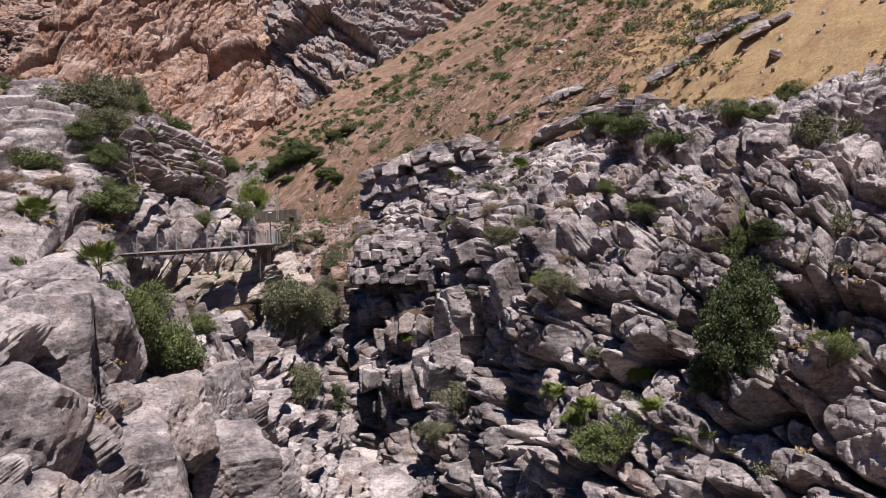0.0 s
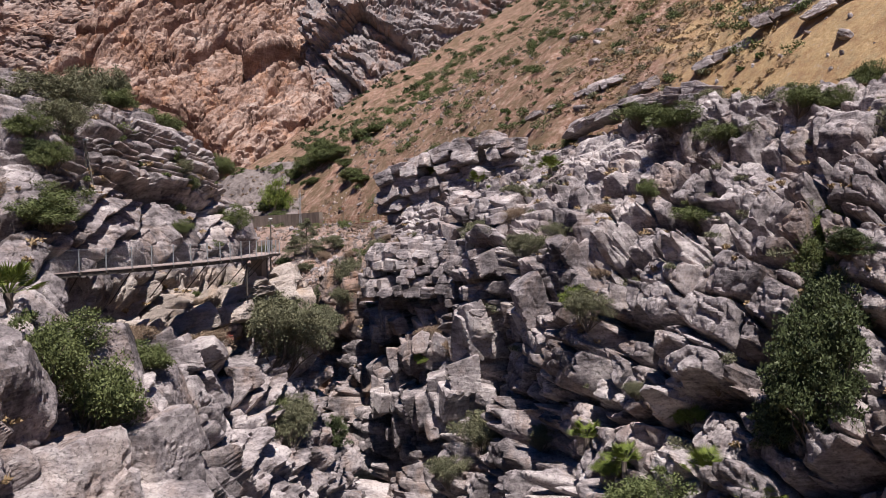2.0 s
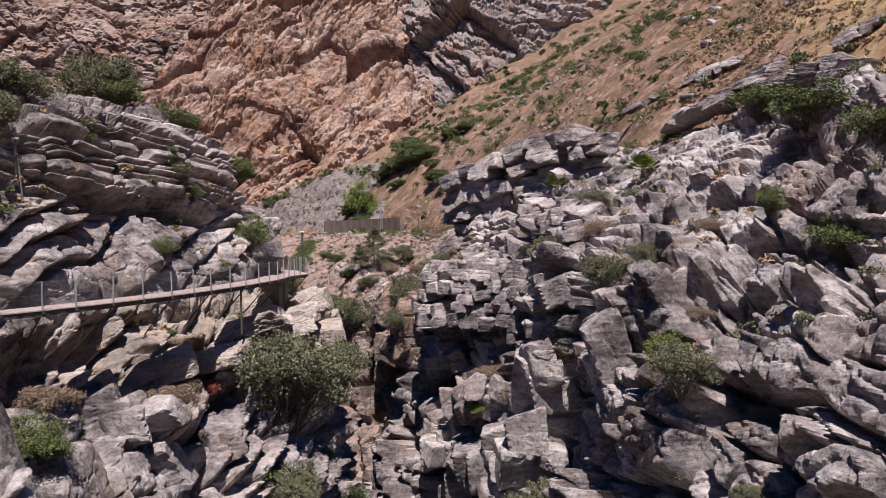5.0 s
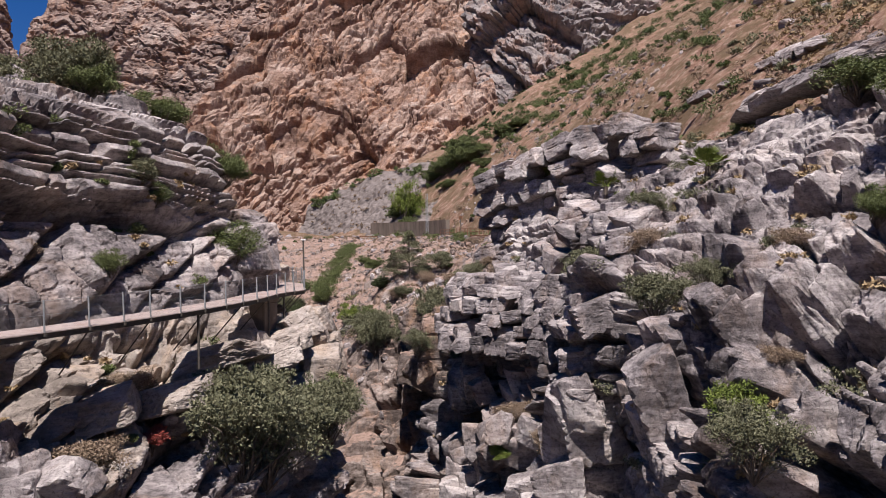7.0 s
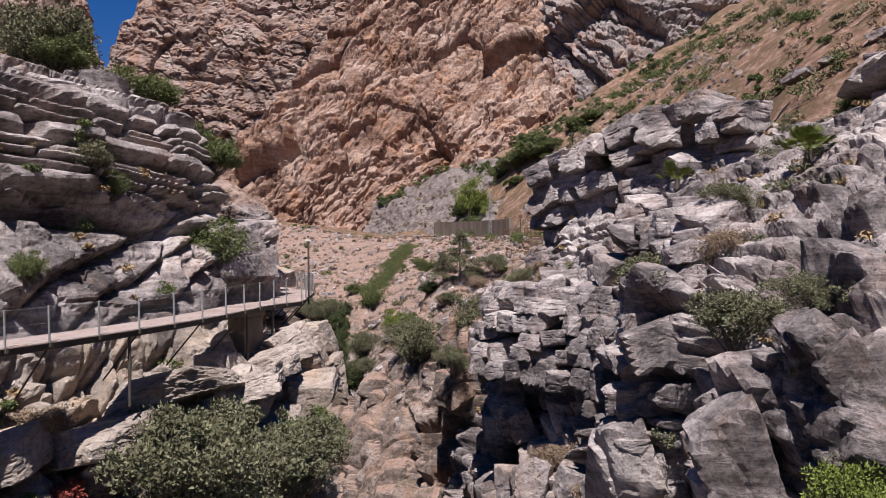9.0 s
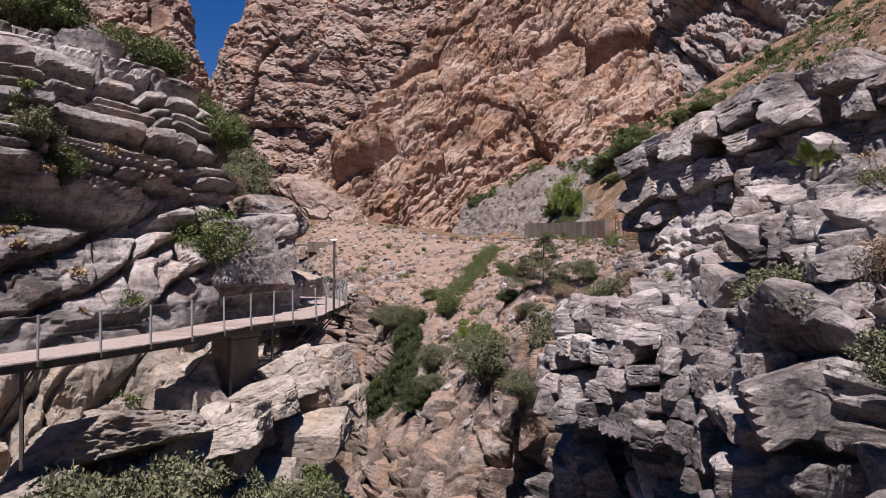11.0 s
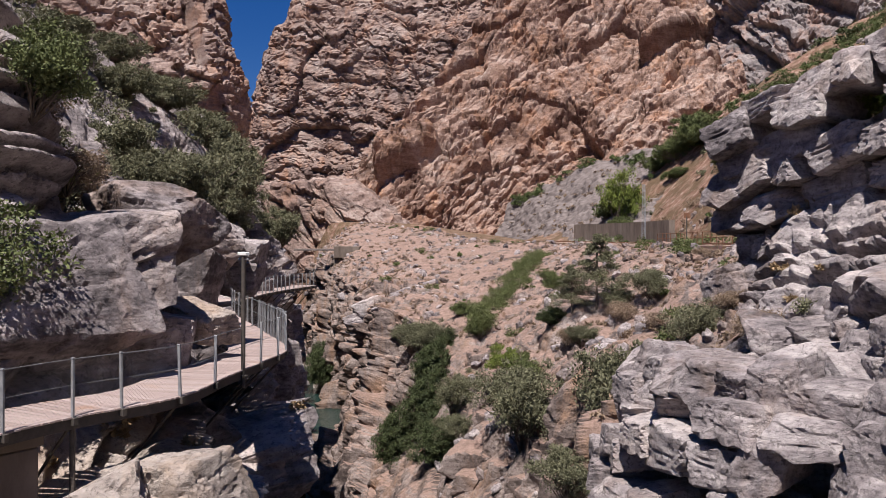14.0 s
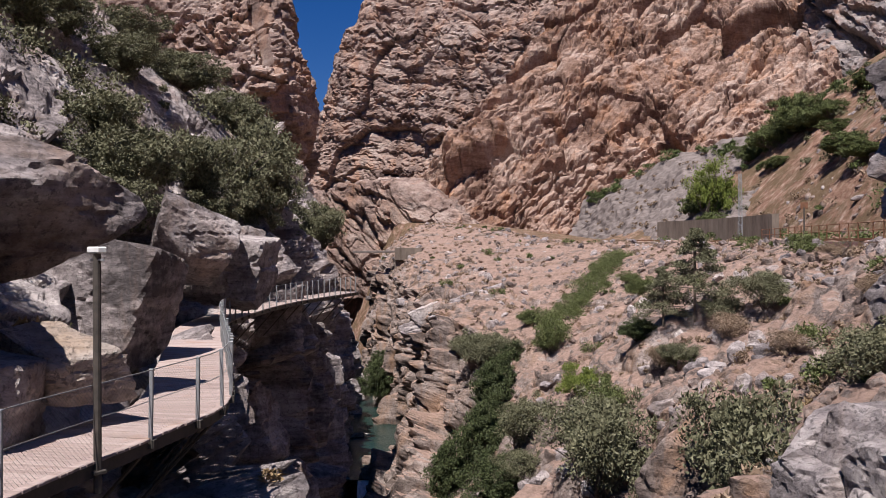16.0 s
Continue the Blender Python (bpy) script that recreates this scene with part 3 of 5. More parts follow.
def left_relief(p, n):
    """Thin beds on the brow, big tilted slabs behind the walkway, pale ledges below it, tall smooth blocks downstream."""
    high = ease((p[:, 2] - 2.4) / 0.9) * ease((p[:, 1] - 46) / 3) * ease((86 - p[:, 1]) / 4)
    slabs = ease((p[:, 2] + 3.2) / 0.6) * (1 - high)
    low = 1 - high - slabs
    up = ease((p[:, 1] - 50 + 2 * smooth_noise(p * 0.25, 12)) / 4)
    shelf = np.exp(-((p[:, 2] + 2.6) / 0.9) ** 2)
    tilted = (courses(p, 1.9, (0.0, -0.36), 7.0, 0.5, 35, 1.0, (0.3, 0.9), 0.17, 1.2) + blocks(p, (6.0, 8.0, 5.0), (-18, -6, 20), 0.45, 33, 0.7, 0.04, 0.5)
              + blocks(p, (1.6, 2.2, 1.1), (-18, -8, 15), 0.07, 37, 0.16, 0.1, 0.9))
    pale = (courses(p, 1.25, (0.0, -0.4), 2.6, 0.95, 41, 0.9, (0.3, 0.9), 0.18) + blocks(p, (4.0, 4.6, 3.6), (-16, -10, 20), 1.0, 42, 1.1, 0.07, 1.0)
            + blocks(p, (1.0, 1.2, 0.7), (-16, -10, 20), 0.2, 43, 0.22, 0.12, 1.3))
    tall = (blocks(p, (4.2, 4.2, 7.0), (6, -12, 25), 1.7, 39, 2.2, 0.09, 1.0, 0.25) + blocks(p, (1.7, 1.9, 3.0), (10, -20, 20), 0.45, 40, 0.6, 0.1, 1.2, 0.3)
            + blocks(p, (0.8, 0.8, 1.2), (10, -20, 20), 0.1, 44, 0.1, 0.12, 1.2))
    beds = courses(p, 0.58, (0.0, 0.13), 4.6, 0.5, 31, 0.95, (0.3, 0.9), 0.17, 0.35) + blocks(p, (4, 5, 6), (6, 0, 10), 0.35, 30, 0.5, 0.05, 0.6)
    out = (0.5 * fbm(p, 0.16, 2, 6) + high * beds + slabs * tilted + low * (up * pale + (1 - up) * tall) + 0.07 * fbm(p, 1.3, 4, 38))
    out = out + ease((p[:, 1] - 54) / 4) * ease((79 - p[:, 1]) / 3) * (0.7 * high - 1.3 * np.exp(-((p[:, 2] - 2.2 + 0.1 * (p[:, 1] - 66)) / 0.3) ** 2))
    out = out - 2.4 * ease((p[:, 1] - 45) / 2) * ease((58 - p[:, 1]) / 3) * np.exp(-((p[:, 2] + 4.4) / 1.3) ** 2) - 1.2 * ease((p[:, 1] - 56) / 3) * ease((77 - p[:, 1]) / 3) * np.exp(-((p[:, 2] + 3.7) / 0.6) ** 2)
    return out * (1 - 0.8 * shelf) - 0.35 * shelf


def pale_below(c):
    """Where the wall below the walkway is given pale ochre rock."""
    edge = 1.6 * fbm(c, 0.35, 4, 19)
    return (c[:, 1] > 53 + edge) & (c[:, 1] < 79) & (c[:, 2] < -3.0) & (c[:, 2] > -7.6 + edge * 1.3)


RIGHT_BACK = [(x + 3.4, y + 3.0, z + 0.1) for x, y, z in RIGHT_RIM]
LEFT_BACK = [(x - 4.0, y - 0.6, z + 0.3) for x, y, z in LEFT_TOP]
R_LINES = [RIGHT_FOOT, RIGHT_LOW, RIGHT_LIP, RIGHT_STEP, RIGHT_RIM, RIGHT_BACK]
near_r = [line[:11] for line in R_LINES]
far_r = [line[9:] for line in R_LINES]
L_LINES = [LEFT_FOOT, LEFT_LOW, LEFT_MID, LEFT_SHELF, LEFT_UPPER, LEFT_BROW, LEFT_TOP, LEFT_BACK]
near_l = [line[:11] for line in L_LINES]
far_l = [line[9:] for line in L_LINES]
RIGHT_CLIFF, R_GRID, R_NORM = rock_sheet("cliff_right", near_r, 1300, 470, -1, right_relief, GREY_ROCK, "jagged grey limestone cliff of tilted jointed blocks", wear=0.13)
far_right, FR_GRID, FR_NORM = rock_sheet("cliff_upstream", far_r, 680, 260, -1, far_relief, WARM_ROCK, "warm-toned limestone gorge wall below the railway terrace", wear=0.1)
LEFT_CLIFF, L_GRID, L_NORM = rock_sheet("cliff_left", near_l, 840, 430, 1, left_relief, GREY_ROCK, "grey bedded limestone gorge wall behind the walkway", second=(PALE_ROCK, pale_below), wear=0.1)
far_left, FL_GRID, FL_NORM = rock_sheet("cliff_left_upstream", far_l, 360, 220, 1, far_relief, GREY_ROCK, "shaded limestone gorge wall under the far walkway")


# ---- distant cliffs ----
def crag_relief(scale, seed, turn, tall=1.0):
    """Big leaning faces, broken by slanting beds into sharp steps and rough blocks."""
    m = np.array(Euler([radians(a) for a in turn]).to_matrix())

    def relief(p, n):
        q = (p + 6 * np.stack([smooth_noise(p * 0.03, seed + 80 + i) for i in range(3)], 1)) @ m
        beds = courses(q, 6.5 * tall ** 0.5, (0.0, 0.0), 26, 1.0, seed + 7, 1.2, (0.8, 0.5), 0.9)
        thin = courses(q, 2.3, (0.0, 0.0), 13, 1.0, seed + 9, 0.8, (0.8, 0.5), 0.5)
        return scale * (12 * fbm(p, 0.014, 3, seed) + 2.6 * fbm(p, 0.09, 6, seed + 20) + 2.6 * beds + 0.25 * thin
                        + blocks(p, (75, 50, 24 * tall), turn, 13.0, seed + 2, 3.0, 0.05, 1.2) + blocks(p, (24, 18, 9 * tall), turn, 3.8, seed + 3, 2.4, 0.06, 1.1)
                        + blocks(p, (15, 9, 3.6 * tall ** 0.5), turn, 1.2, seed + 4, 1.2, 0.1, 1.1) + blocks(p, (5.5, 3.6, 1.7), turn, 0.3, seed + 5, 0.3, 0.14, 1.1))
    return relief


def raised(line, dx, dy, dz):
    return [(x + dx, y + dy, z + dz) for x, y, z in line]


BUTTRESS_FOOT = [(-250, 300, -4), (-232, 324, 10), (-206, 358, 34), (-172, 390, 50), (-130, 406, 60), (-90, 413, 66)]
BUTTRESS_TOP = [(-246, 462, 140), (-236, 472, 148), (-215, 480, 150), (-185, 490, 150), (-155, 497, 148), (-126, 500, 146)]
rock_sheet("cliff_orange", [raised(BUTTRESS_FOOT, 12, -34, -62), BUTTRESS_FOOT, [tuple((a + b) / 2 for a, b in zip(p, q)) for p, q in zip(BUTTRESS_FOOT, BUTTRESS_TOP)], BUTTRESS_TOP, raised(BUTTRESS_TOP, -10, 40, 70)],
           470, 400, 1, crag_relief(0.6, 41, (18, -42, 0)), ORANGE_ROCK, "tall orange-brown limestone cliff with slanting beds", wear=0.07)
WALL_FOOT = [(-600, 640, -20), (-545, 530, -20), (-500, 442, -20), (-440, 452, -20), (-370, 468, -20), (-300, 484, -20), (-235, 500, -20)]
rock_sheet("cliff_back", [WALL_FOOT, raised(WALL_FOOT, 22, 22, 80), raised(WALL_FOOT, 46, 47, 170), raised(WALL_FOOT, 78, 80, 290)],
           360, 330, 1, crag_relief(0.5, 51, (8, 12, 0), 2.6), BROWN_CLIFF, "brown and grey limestone mountain wall with ledges")
GREY_FOOT = [(-118, 432, 60), (-86, 420, 66), (-50, 432, 84), (0, 452, 112), (60, 480, 150)]
rock_sheet("cliff_grey", [raised(GREY_FOOT, 0, -6, -50), GREY_FOOT, raised(GREY_FOOT, 2, 14, 45), raised(GREY_FOOT, 4, 40, 110)],
           220, 160, 1, crag_relief(0.55, 61, (30, 20, 10)), FAR_GREY, "blue-grey limestone cliff above the scrub slope")
LEFT_CRAG = [(-426, 124, 20), (-336, 159, 20), (-290, 190, 20), (-248, 226, 20), (-232, 250, 20), (-268, 290, 20), (-326, 324, 20)]
rock_sheet("cliff_gap", [LEFT_CRAG, raised(LEFT_CRAG, 0, 2, 40), raised(LEFT_CRAG, -16, -4, 95), raised(LEFT_CRAG, -40, -4, 150)],
           300, 240, 1, crag_relief(0.45, 71, (6, -14, 0), 2.6), BROWN_CLIFF, "brown limestone cliff beside the gap of sky")
SLAB_FOOT = [(-190, 212, -14), (-168, 217, -12), (-150, 223, -9), (-134, 229, -6)]
SLAB_TOP = [(-190, 217, 14), (-170, 223, 18), (-153, 229, 17), (-136, 234, 5)]
rock_sheet("cliff_slab", [SLAB_FOOT, [tuple((a + b) / 2 for a, b in zip(p, q)) for p, q in zip(SLAB_FOOT, SLAB_TOP)], SLAB_TOP, raised(SLAB_TOP, -3, 10, 2)],
           220, 120, 1, crag_relief(0.34, 81, (10, 38, 0)), BROWN_CLIFF, "slanting grey-pink rock slabs at the head of the gorge")
SLOPE_FOOT = [(-92, 212, 0), (-72, 196, 1.5), (-60, 184, 1.5), (-51, 175, 1.5), (-46, 170, 0)]
SLOPE_TOP = [(-93, 221, 11), (-71, 214, 17.5), (-55, 209, 19.5), (-42, 194, 14.5), (-38, 184, 6)]
slope_ob, SLOPE_GRID, SLOPE_NORM = rock_sheet("retaining_slope", [SLOPE_FOOT, [tuple((a + b) / 2 for a, b in zip(p, q)) for p, q in zip(SLOPE_FOOT, SLOPE_TOP)], SLOPE_TOP], 130, 80, 1,
           lambda p, n: 0.9 * fbm(p, 0.2, 5, 91) + 0.25 * fbm(p, 0.9, 3, 93) + blocks(p, (2.2, 2.2, 1.4), (20, 10, 0), 0.1, 92, 0.05, 0.2), SHOTCRETE, "grey sprayed-concrete slope above the railway", "retaining slope")
# ---- walkway ----
DECK = [(-19.8, 43.8, -2.45), (-17.6, 49, -2.35), (-16.3, 55.4, -2.25), (-15.9, 62, -2.15), (-16.5, 68, -2.1), (-17.6, 73, -2.05), (-17.8, 76.1, -2.05), (-19.2, 78.7, -2.05), (-20.6, 81.3, -2.05), (-22.3, 83.8, -2.05),
        (-27.2, 87.2, -2.05), (-36.5, 93.6, -2.05), (-43, 100.6, -2.05), (-47.6, 107.5, -2.05), (-52, 116.4, -2.05)]
DECK_WIDTH = 1.9
edge = curve_points(DECK, 1500)
run = np.concatenate([[0], np.cumsum(np.linalg.norm(np.diff(edge, axis=0), axis=1))])
LENGTH = run[-1]


def on_deck(s, inward=0.0, rise=0.0):
    """A place s metres along the outer edge, moved towards the rock wall and up; and the way along."""
    s = min(max(s, 0.0), LENGTH)
    p = np.array([np.interp(s, run, edge[:, i]) for i in range(3)])
    q = np.array([np.interp(min(s + 0.3, LENGTH), run, edge[:, i]) for i in range(3)])
    o = np.array([np.interp(max(s - 0.3, 0.0), run, edge[:, i]) for i in range(3)])
    t = (q - o) / np.linalg.norm(q - o)
    return Vector((p[0] - t[1] * inward, p[1] + t[0] * inward, p[2] + rise)), Vector(t)


def along(y):
    """Distance along the edge where it passes the given y."""
    return float(np.interp(y, edge[:, 1], run))


def build_walkway():
    deck = empty("walkway")
    tagged(deck, "narrow plank walkway with steel posts, bolted to the cliff", "walkway")
    rng = random.Random(5)

    def strip(name, inward, rise, half, thick, material, label=""):
        bm = bmesh.new()
        rings = []
        for i in range(int(LENGTH / 0.6) + 1):
            a, _ = on_deck(i * 0.6, inward - half, rise)
            b, _ = on_deck(i * 0.6, inward + half, rise)
            rings.append([bm.verts.new(v) for v in (a, b, b - Vector((0, 0, thick)), a - Vector((0, 0, thick)))])
        for r, q in zip(rings[:-1], rings[1:]):
            for j in range(4):
                bm.faces.new((r[j], q[j], q[(j + 1) % 4], r[(j + 1) % 4]))
        bm.faces.new(rings[0])
        bm.faces.new(rings[-1][::-1])
        bmesh.ops.recalc_face_normals(bm, faces=bm.faces[:])
        return part(name, bm, material, deck, label)

    strip("edge_beam", 0.05, -0.06, 0.05, 0.2, DARK_STEEL, "dark steel edge beam")
    strip("edge_beam", DECK_WIDTH - 0.1, -0.06, 0.05, 0.2, DARK_STEEL)
    strip("edge_beam", DECK_WIDTH * 0.5, -0.06, 0.05, 0.16, DARK_STEEL)
    strip("cable", 0.02, 1.14, 0.008, 0.016, GALVANISED, "thin steel hand cable")
    strip("cable", 0.02, 0.62, 0.006, 0.012, GALVANISED)

    # posts where they stand, with a bracket on the beam
    stand = [along(y) for y in (72.0, 73.5, 74.6, 76.15, 77.85, 80.9, 82.3, 83.3)]
    s = along(72.0) - 1.75
    while s > 0.3:
        stand.append(s)
        s -= 1.75 + rng.uniform(-0.25, 0.25)
    s = along(84.2)
    while s < LENGTH:
        stand.append(s)
        s += 0.62 if s < along(87.5) else (1.55 + rng.uniform(-0.2, 0.2) if s < along(103) else 1.0)
    bm = bmesh.new()
    box(bm, (0.05, 0.07, 1.27), pose(0, 0, 0.505), 0.008)
    first = part("post", bm, GALVANISED, deck, "galvanised steel railing post")
    bm = bmesh.new()
    box(bm, (0.11, 0.16, 0.16), pose(0.02, 0, -0.1), 0.01)
    bracket = part("bracket", bm, DARK_STEEL, first, "dark bolted steel bracket")
    bm = bmesh.new()
    box(bm, (0.06, 0.08, 0.03), pose(0, 0, 1.155), 0.006)
    cap = part("cap", bm, GALVANISED, first)
    for i, s in enumerate(sorted(stand)):
        p, t = on_deck(s, -0.03)
        ob = first if i == 0 else new("post", first.data)
        ob.parent = deck
        if i:
            for piece in (bracket, cap):
                new(piece.name.split(".")[0], piece.data).parent = ob
        ob.matrix_basis = Matrix.Translation(p) @ pose(0, 0, 0, rng.uniform(-1.2, 1.2), rng.uniform(-1.2, 1.2), math.degrees(math.atan2(t.y, t.x)))

    # slanting struts from the edge to the rock below, and cross joists
    for i, s in enumerate(sorted(stand)):
        if i % 2:
            continue
        bm = bmesh.new()
        a, _ = on_deck(s, 0.05, -0.2)
        b, _ = on_deck(s, DECK_WIDTH - 0.2, -2.0)
        bar(bm, a, b, 0.035)
        part("strut", bm, DARK_STEEL, deck)
        bm = bmesh.new()
        a, t = on_deck(s, DECK_WIDTH / 2, -0.18)
        box(bm, (0.08, DECK_WIDTH, 0.12), Matrix.Translation(a) @ pose(0, 0, 0, 0, 0, math.degrees(math.atan2(t.y, t.x))))
        part("joist", bm, DARK_STEEL, deck)

    # wire net between the posts
    rings, uv = [], []
    n = int(LENGTH / 0.5)
    for i in range(n + 1):
        for h in (0.05, 1.12):
            p, _ = on_deck(i * 0.5, 0.0, h)
            rings.append(p)
            uv.append((i * 0.5, h))
    faces = [(2 * i, 2 * i + 2, 2 * i + 3, 2 * i + 1) for i in range(n)]
    me = mesh_from("net", rings, faces, NET)
    layer = me.uv_layers.new(name="UVMap")
    layer.data.foreach_set("uv", np.array([uv[j] for f in faces for j in f], np.float32).ravel())
    net = new("net", me)
    net.parent = deck
    net["label"] = "fine steel wire net"
    return deck


WALKWAY = build_walkway()


def lamp_post(name, place, height, label, brace=False):
    thing = empty(name, place)
    tagged(thing, label, "lamp post", "lamps by the walkway")
    bm = bmesh.new()
    bar(bm, (0, 0, -0.3), (0, 0, height), 0.06, 10)
    box(bm, (0.2, 0.2, 0.06), pose(0, 0, 0.02), 0.01)
    part("pole", bm, DARK_STEEL, thing)
    bm = bmesh.new()
    box(bm, (0.34, 0.16, 0.10), pose(0, 0, height + 0.03), 0.02)
    part("lamp_head", bm, WHITE_PLASTIC, thing, "small white lamp housing")
    bm = bmesh.new()
    bar(bm, (-0.2, 0, height - 0.12), (0.2, 0, height - 0.12), 0.02)
    part("cross_arm", bm, GALVANISED, thing)
    if brace:
        bm = bmesh.new()
        bar(bm, (0.1, 0, height * 0.8), (0.9, -0.5, -0.6), 0.045, 8)
        part("brace", bm, DARK_STEEL, thing, "slanting wooden-looking brace")
    return thing


lamp_post("lamp_post", (-19.66, 79.65, -2.25), 3.35, "dark steel lamp post on the walkway edge")
lamp_post("lamp_post", (-22.6, 52.9, 1.9), 3.5, "dark lamp post with a slanting brace on the rocks", True)

# short concrete pier and steel column under the deck
pier = empty("pier", tuple(on_deck(along(72.4), 0.9, -1.25)[0]))
tagged(pier, "rough brown concrete pier holding up the walkway", "pier")
bm = bmesh.new()
box(bm, (1.0, 1.5, 1.7), pose(0, 0, -0.1), 0.05)
part("shaft", bm, CONCRETE, pier)
bm = bmesh.new()
box(bm, (1.12, 1.66, 0.22), pose(0, 0, 0.86), 0.03)
part("cap_beam", bm, CONCRETE, pier)
bm = bmesh.new()
box(bm, (1.3, 1.8, 0.5), pose(0, 0, -1.15), 0.06)
part("footing", bm, CONCRETE, pier)
for k, y in enumerate((70.9, 73.6, 62.5)):
    top, _ = on_deck(along(y), 0.12, -0.2)
    col = empty("column", tuple(top))
    tagged(col, "thin dark steel column under the walkway", "column", "columns under the walkway")
    bm = bmesh.new()
    bar(bm, (0, 0, 0), (0, 0, -2.6), 0.06, 8)
    part("shaft", bm, DARK_STEEL, col)
    bm = bmesh.new()
    box(bm, (0.2, 0.2, 0.04), pose(0, 0, -0.02))
    part("cap_plate", bm, DARK_STEEL, col)


# ---- loose and standing rocks ----
def ico_dirs(level):
    bm = bmesh.new()
    bmesh.ops.create_icosphere(bm, subdivisions=level, radius=1.0)
    v = np.array([tuple(p.co) for p in bm.verts])
    f = np.array([[q.index for q in face.verts] for face in bm.faces])
    bm.free()
    return v / np.linalg.norm(v, axis=1, keepdims=True), f


DIRS, TRIS = ico_dirs(5)
DIRS_LOW, TRIS_LOW = ico_dirs(3)
DIRS_MID, TRIS_MID = ico_dirs(4)


def boulder_mesh(name, seed, material, boxy=0.7, beds=0.0, low=False):
    """A rounded, cut stone about two metres across, in unit half-sizes."""
    dirs, tris = (DIRS_LOW, TRIS_LOW) if low else (DIRS, TRIS) if name == "boulder" else (DIRS_MID, TRIS_MID)
    rng = np.random.RandomState(seed)
    planes = [np.eye(3)[i] * s for i in range(3) for s in (1, -1)]
    cut = [1.0 * rng.uniform(0.86, 1.08) for _ in planes]
    planes = [p + rng.normal(0, 0.16, 3) for p in planes]
    for _ in range(4 if boxy > 0.5 else 9):
        n = rng.normal(0, 1, 3)
        planes.append(n / np.linalg.norm(n))
        cut.append(rng.uniform(0.95, 1.32) if boxy > 0.5 else rng.uniform(0.85, 1.1))
    planes = np.array([p / np.linalg.norm(p) for p in planes])
    d = np.maximum(dirs @ planes.T, 1e-3)
    r = np.array(cut)[None] / d
    r = np.minimum(r, 6)
    k = 30.0 if name == "boulder" else 42.0
    r = -np.log(np.exp(-k * r).sum(1)) / k
    v = dirs * r[:, None]
    p = v * 1.5 + seed * 7.3
    if name == "boulder":
        push = (blocks(p, (2.3, 2.4, 0.9), (10, 14, seed * 40), 0.05, seed, 0.06, 0.05, 0.8) + blocks(p, (0.9, 1.0, 0.5), (16, 8, seed * 30), 0.012, seed + 1, 0.03, 0.05, 0.8)
                + 0.035 * fbm(p, 1.2, 5, seed))
    else:
        push = 0.022 * fbm(p, 1.6, 4, seed) + blocks(p, (2.2, 2.2, 1.4), (8, 6, seed * 20), 0.03, seed, 0.05, 0.04, 0.8)
    if name == "ledge_block":
        bed = v[:, 2] * 0.7 + 0.12 * smooth_noise(p * 0.8, seed + 5) + seed * 0.37
        push = push - 0.09 * np.clip(1 - np.abs(bed - np.round(bed)) / 0.05, 0, 1)
    v = v + dirs * push[:, None]
    return mesh_from(name, v, tris, material)


ROCKS = [boulder_mesh("boulder", 100 + i, GREY_ROCK, 0.7 if i % 3 else 0.3, 0.0) for i in range(8)]
PALE = [boulder_mesh("boulder", 140 + i, PALE_ROCK, 0.7, 0.2) for i in range(4)]
SLABS = [boulder_mesh("ledge_block", 170 + i, GREY_ROCK, 0.9, 0.0) for i in range(6)]
BLOCKS = [boulder_mesh("rock_block", 210 + i, GREY_ROCK, 0.9, 0.0) for i in range(9)]
PALE_BLOCKS = [boulder_mesh("rock_block", 250 + i, PALE_ROCK, 0.9, 0.0) for i in range(5)]
WARM_BLOCKS = [boulder_mesh("rock_block", 230 + i, WARM_ROCK, 0.9, 0.0) for i in range(5)]
STONES = [boulder_mesh("stone", 190 + i, WARM_ROCK if i % 2 else GREY_ROCK, 0.5, 0, True) for i in range(6)]


def stone(name, mesh, place, half, turn=(0, 0, 0), label="", category="boulder", group=""):
    ob = new(name, mesh)
    ob.matrix_basis = Matrix.LocRotScale(place, Euler([radians(a) for a in turn]), half)
    return tagged(ob, label, category, group)


BIG = "large grey limestone boulder, cracked and weathered"
stone("boulder", ROCKS[0], (-25.0, 80.6, 2.0), (1.8, 1.9, 1.35), (4, -6, 20), "huge grey boulder overhanging the walkway")
stone("boulder", ROCKS[1], (-30.8, 85.6, -0.5), (1.75, 1.5, 1.7), (0, 6, 35), "blocky grey boulder standing beside the walkway")
stone("boulder", PALE[0], (-22.6, 80.4, -0.9), (0.95, 0.7, 0.55), (10, 12, 10), "pale ochre boulder lying by the walkway")
stone("boulder", ROCKS[2], (-22.3, 78.6, -1.5), (1.1, 0.9, 0.95), (0, 10, 60), "grey boulder lying by the walkway")
stone("boulder", ROCKS[3], (-39.2, 95.8, 0.1), (2.0, 1.8, 1.7), (12, 0, 30), "grey angular boulder above the far walkway")
stone("boulder", ROCKS[4], (-37.2, 92.6, 1.6), (1.7, 1.6, 1.5), (0, 20, 70), BIG)
stone("boulder", ROCKS[5], (-23.0, 77.0, 0.6), (2.3, 2.2, 1.5), (6, -12, 75), BIG)
stone("boulder", ROCKS[6], (-22.0, 75.0, 0.0), (1.9, 1.9, 1.8), (0, -18, 10), BIG)
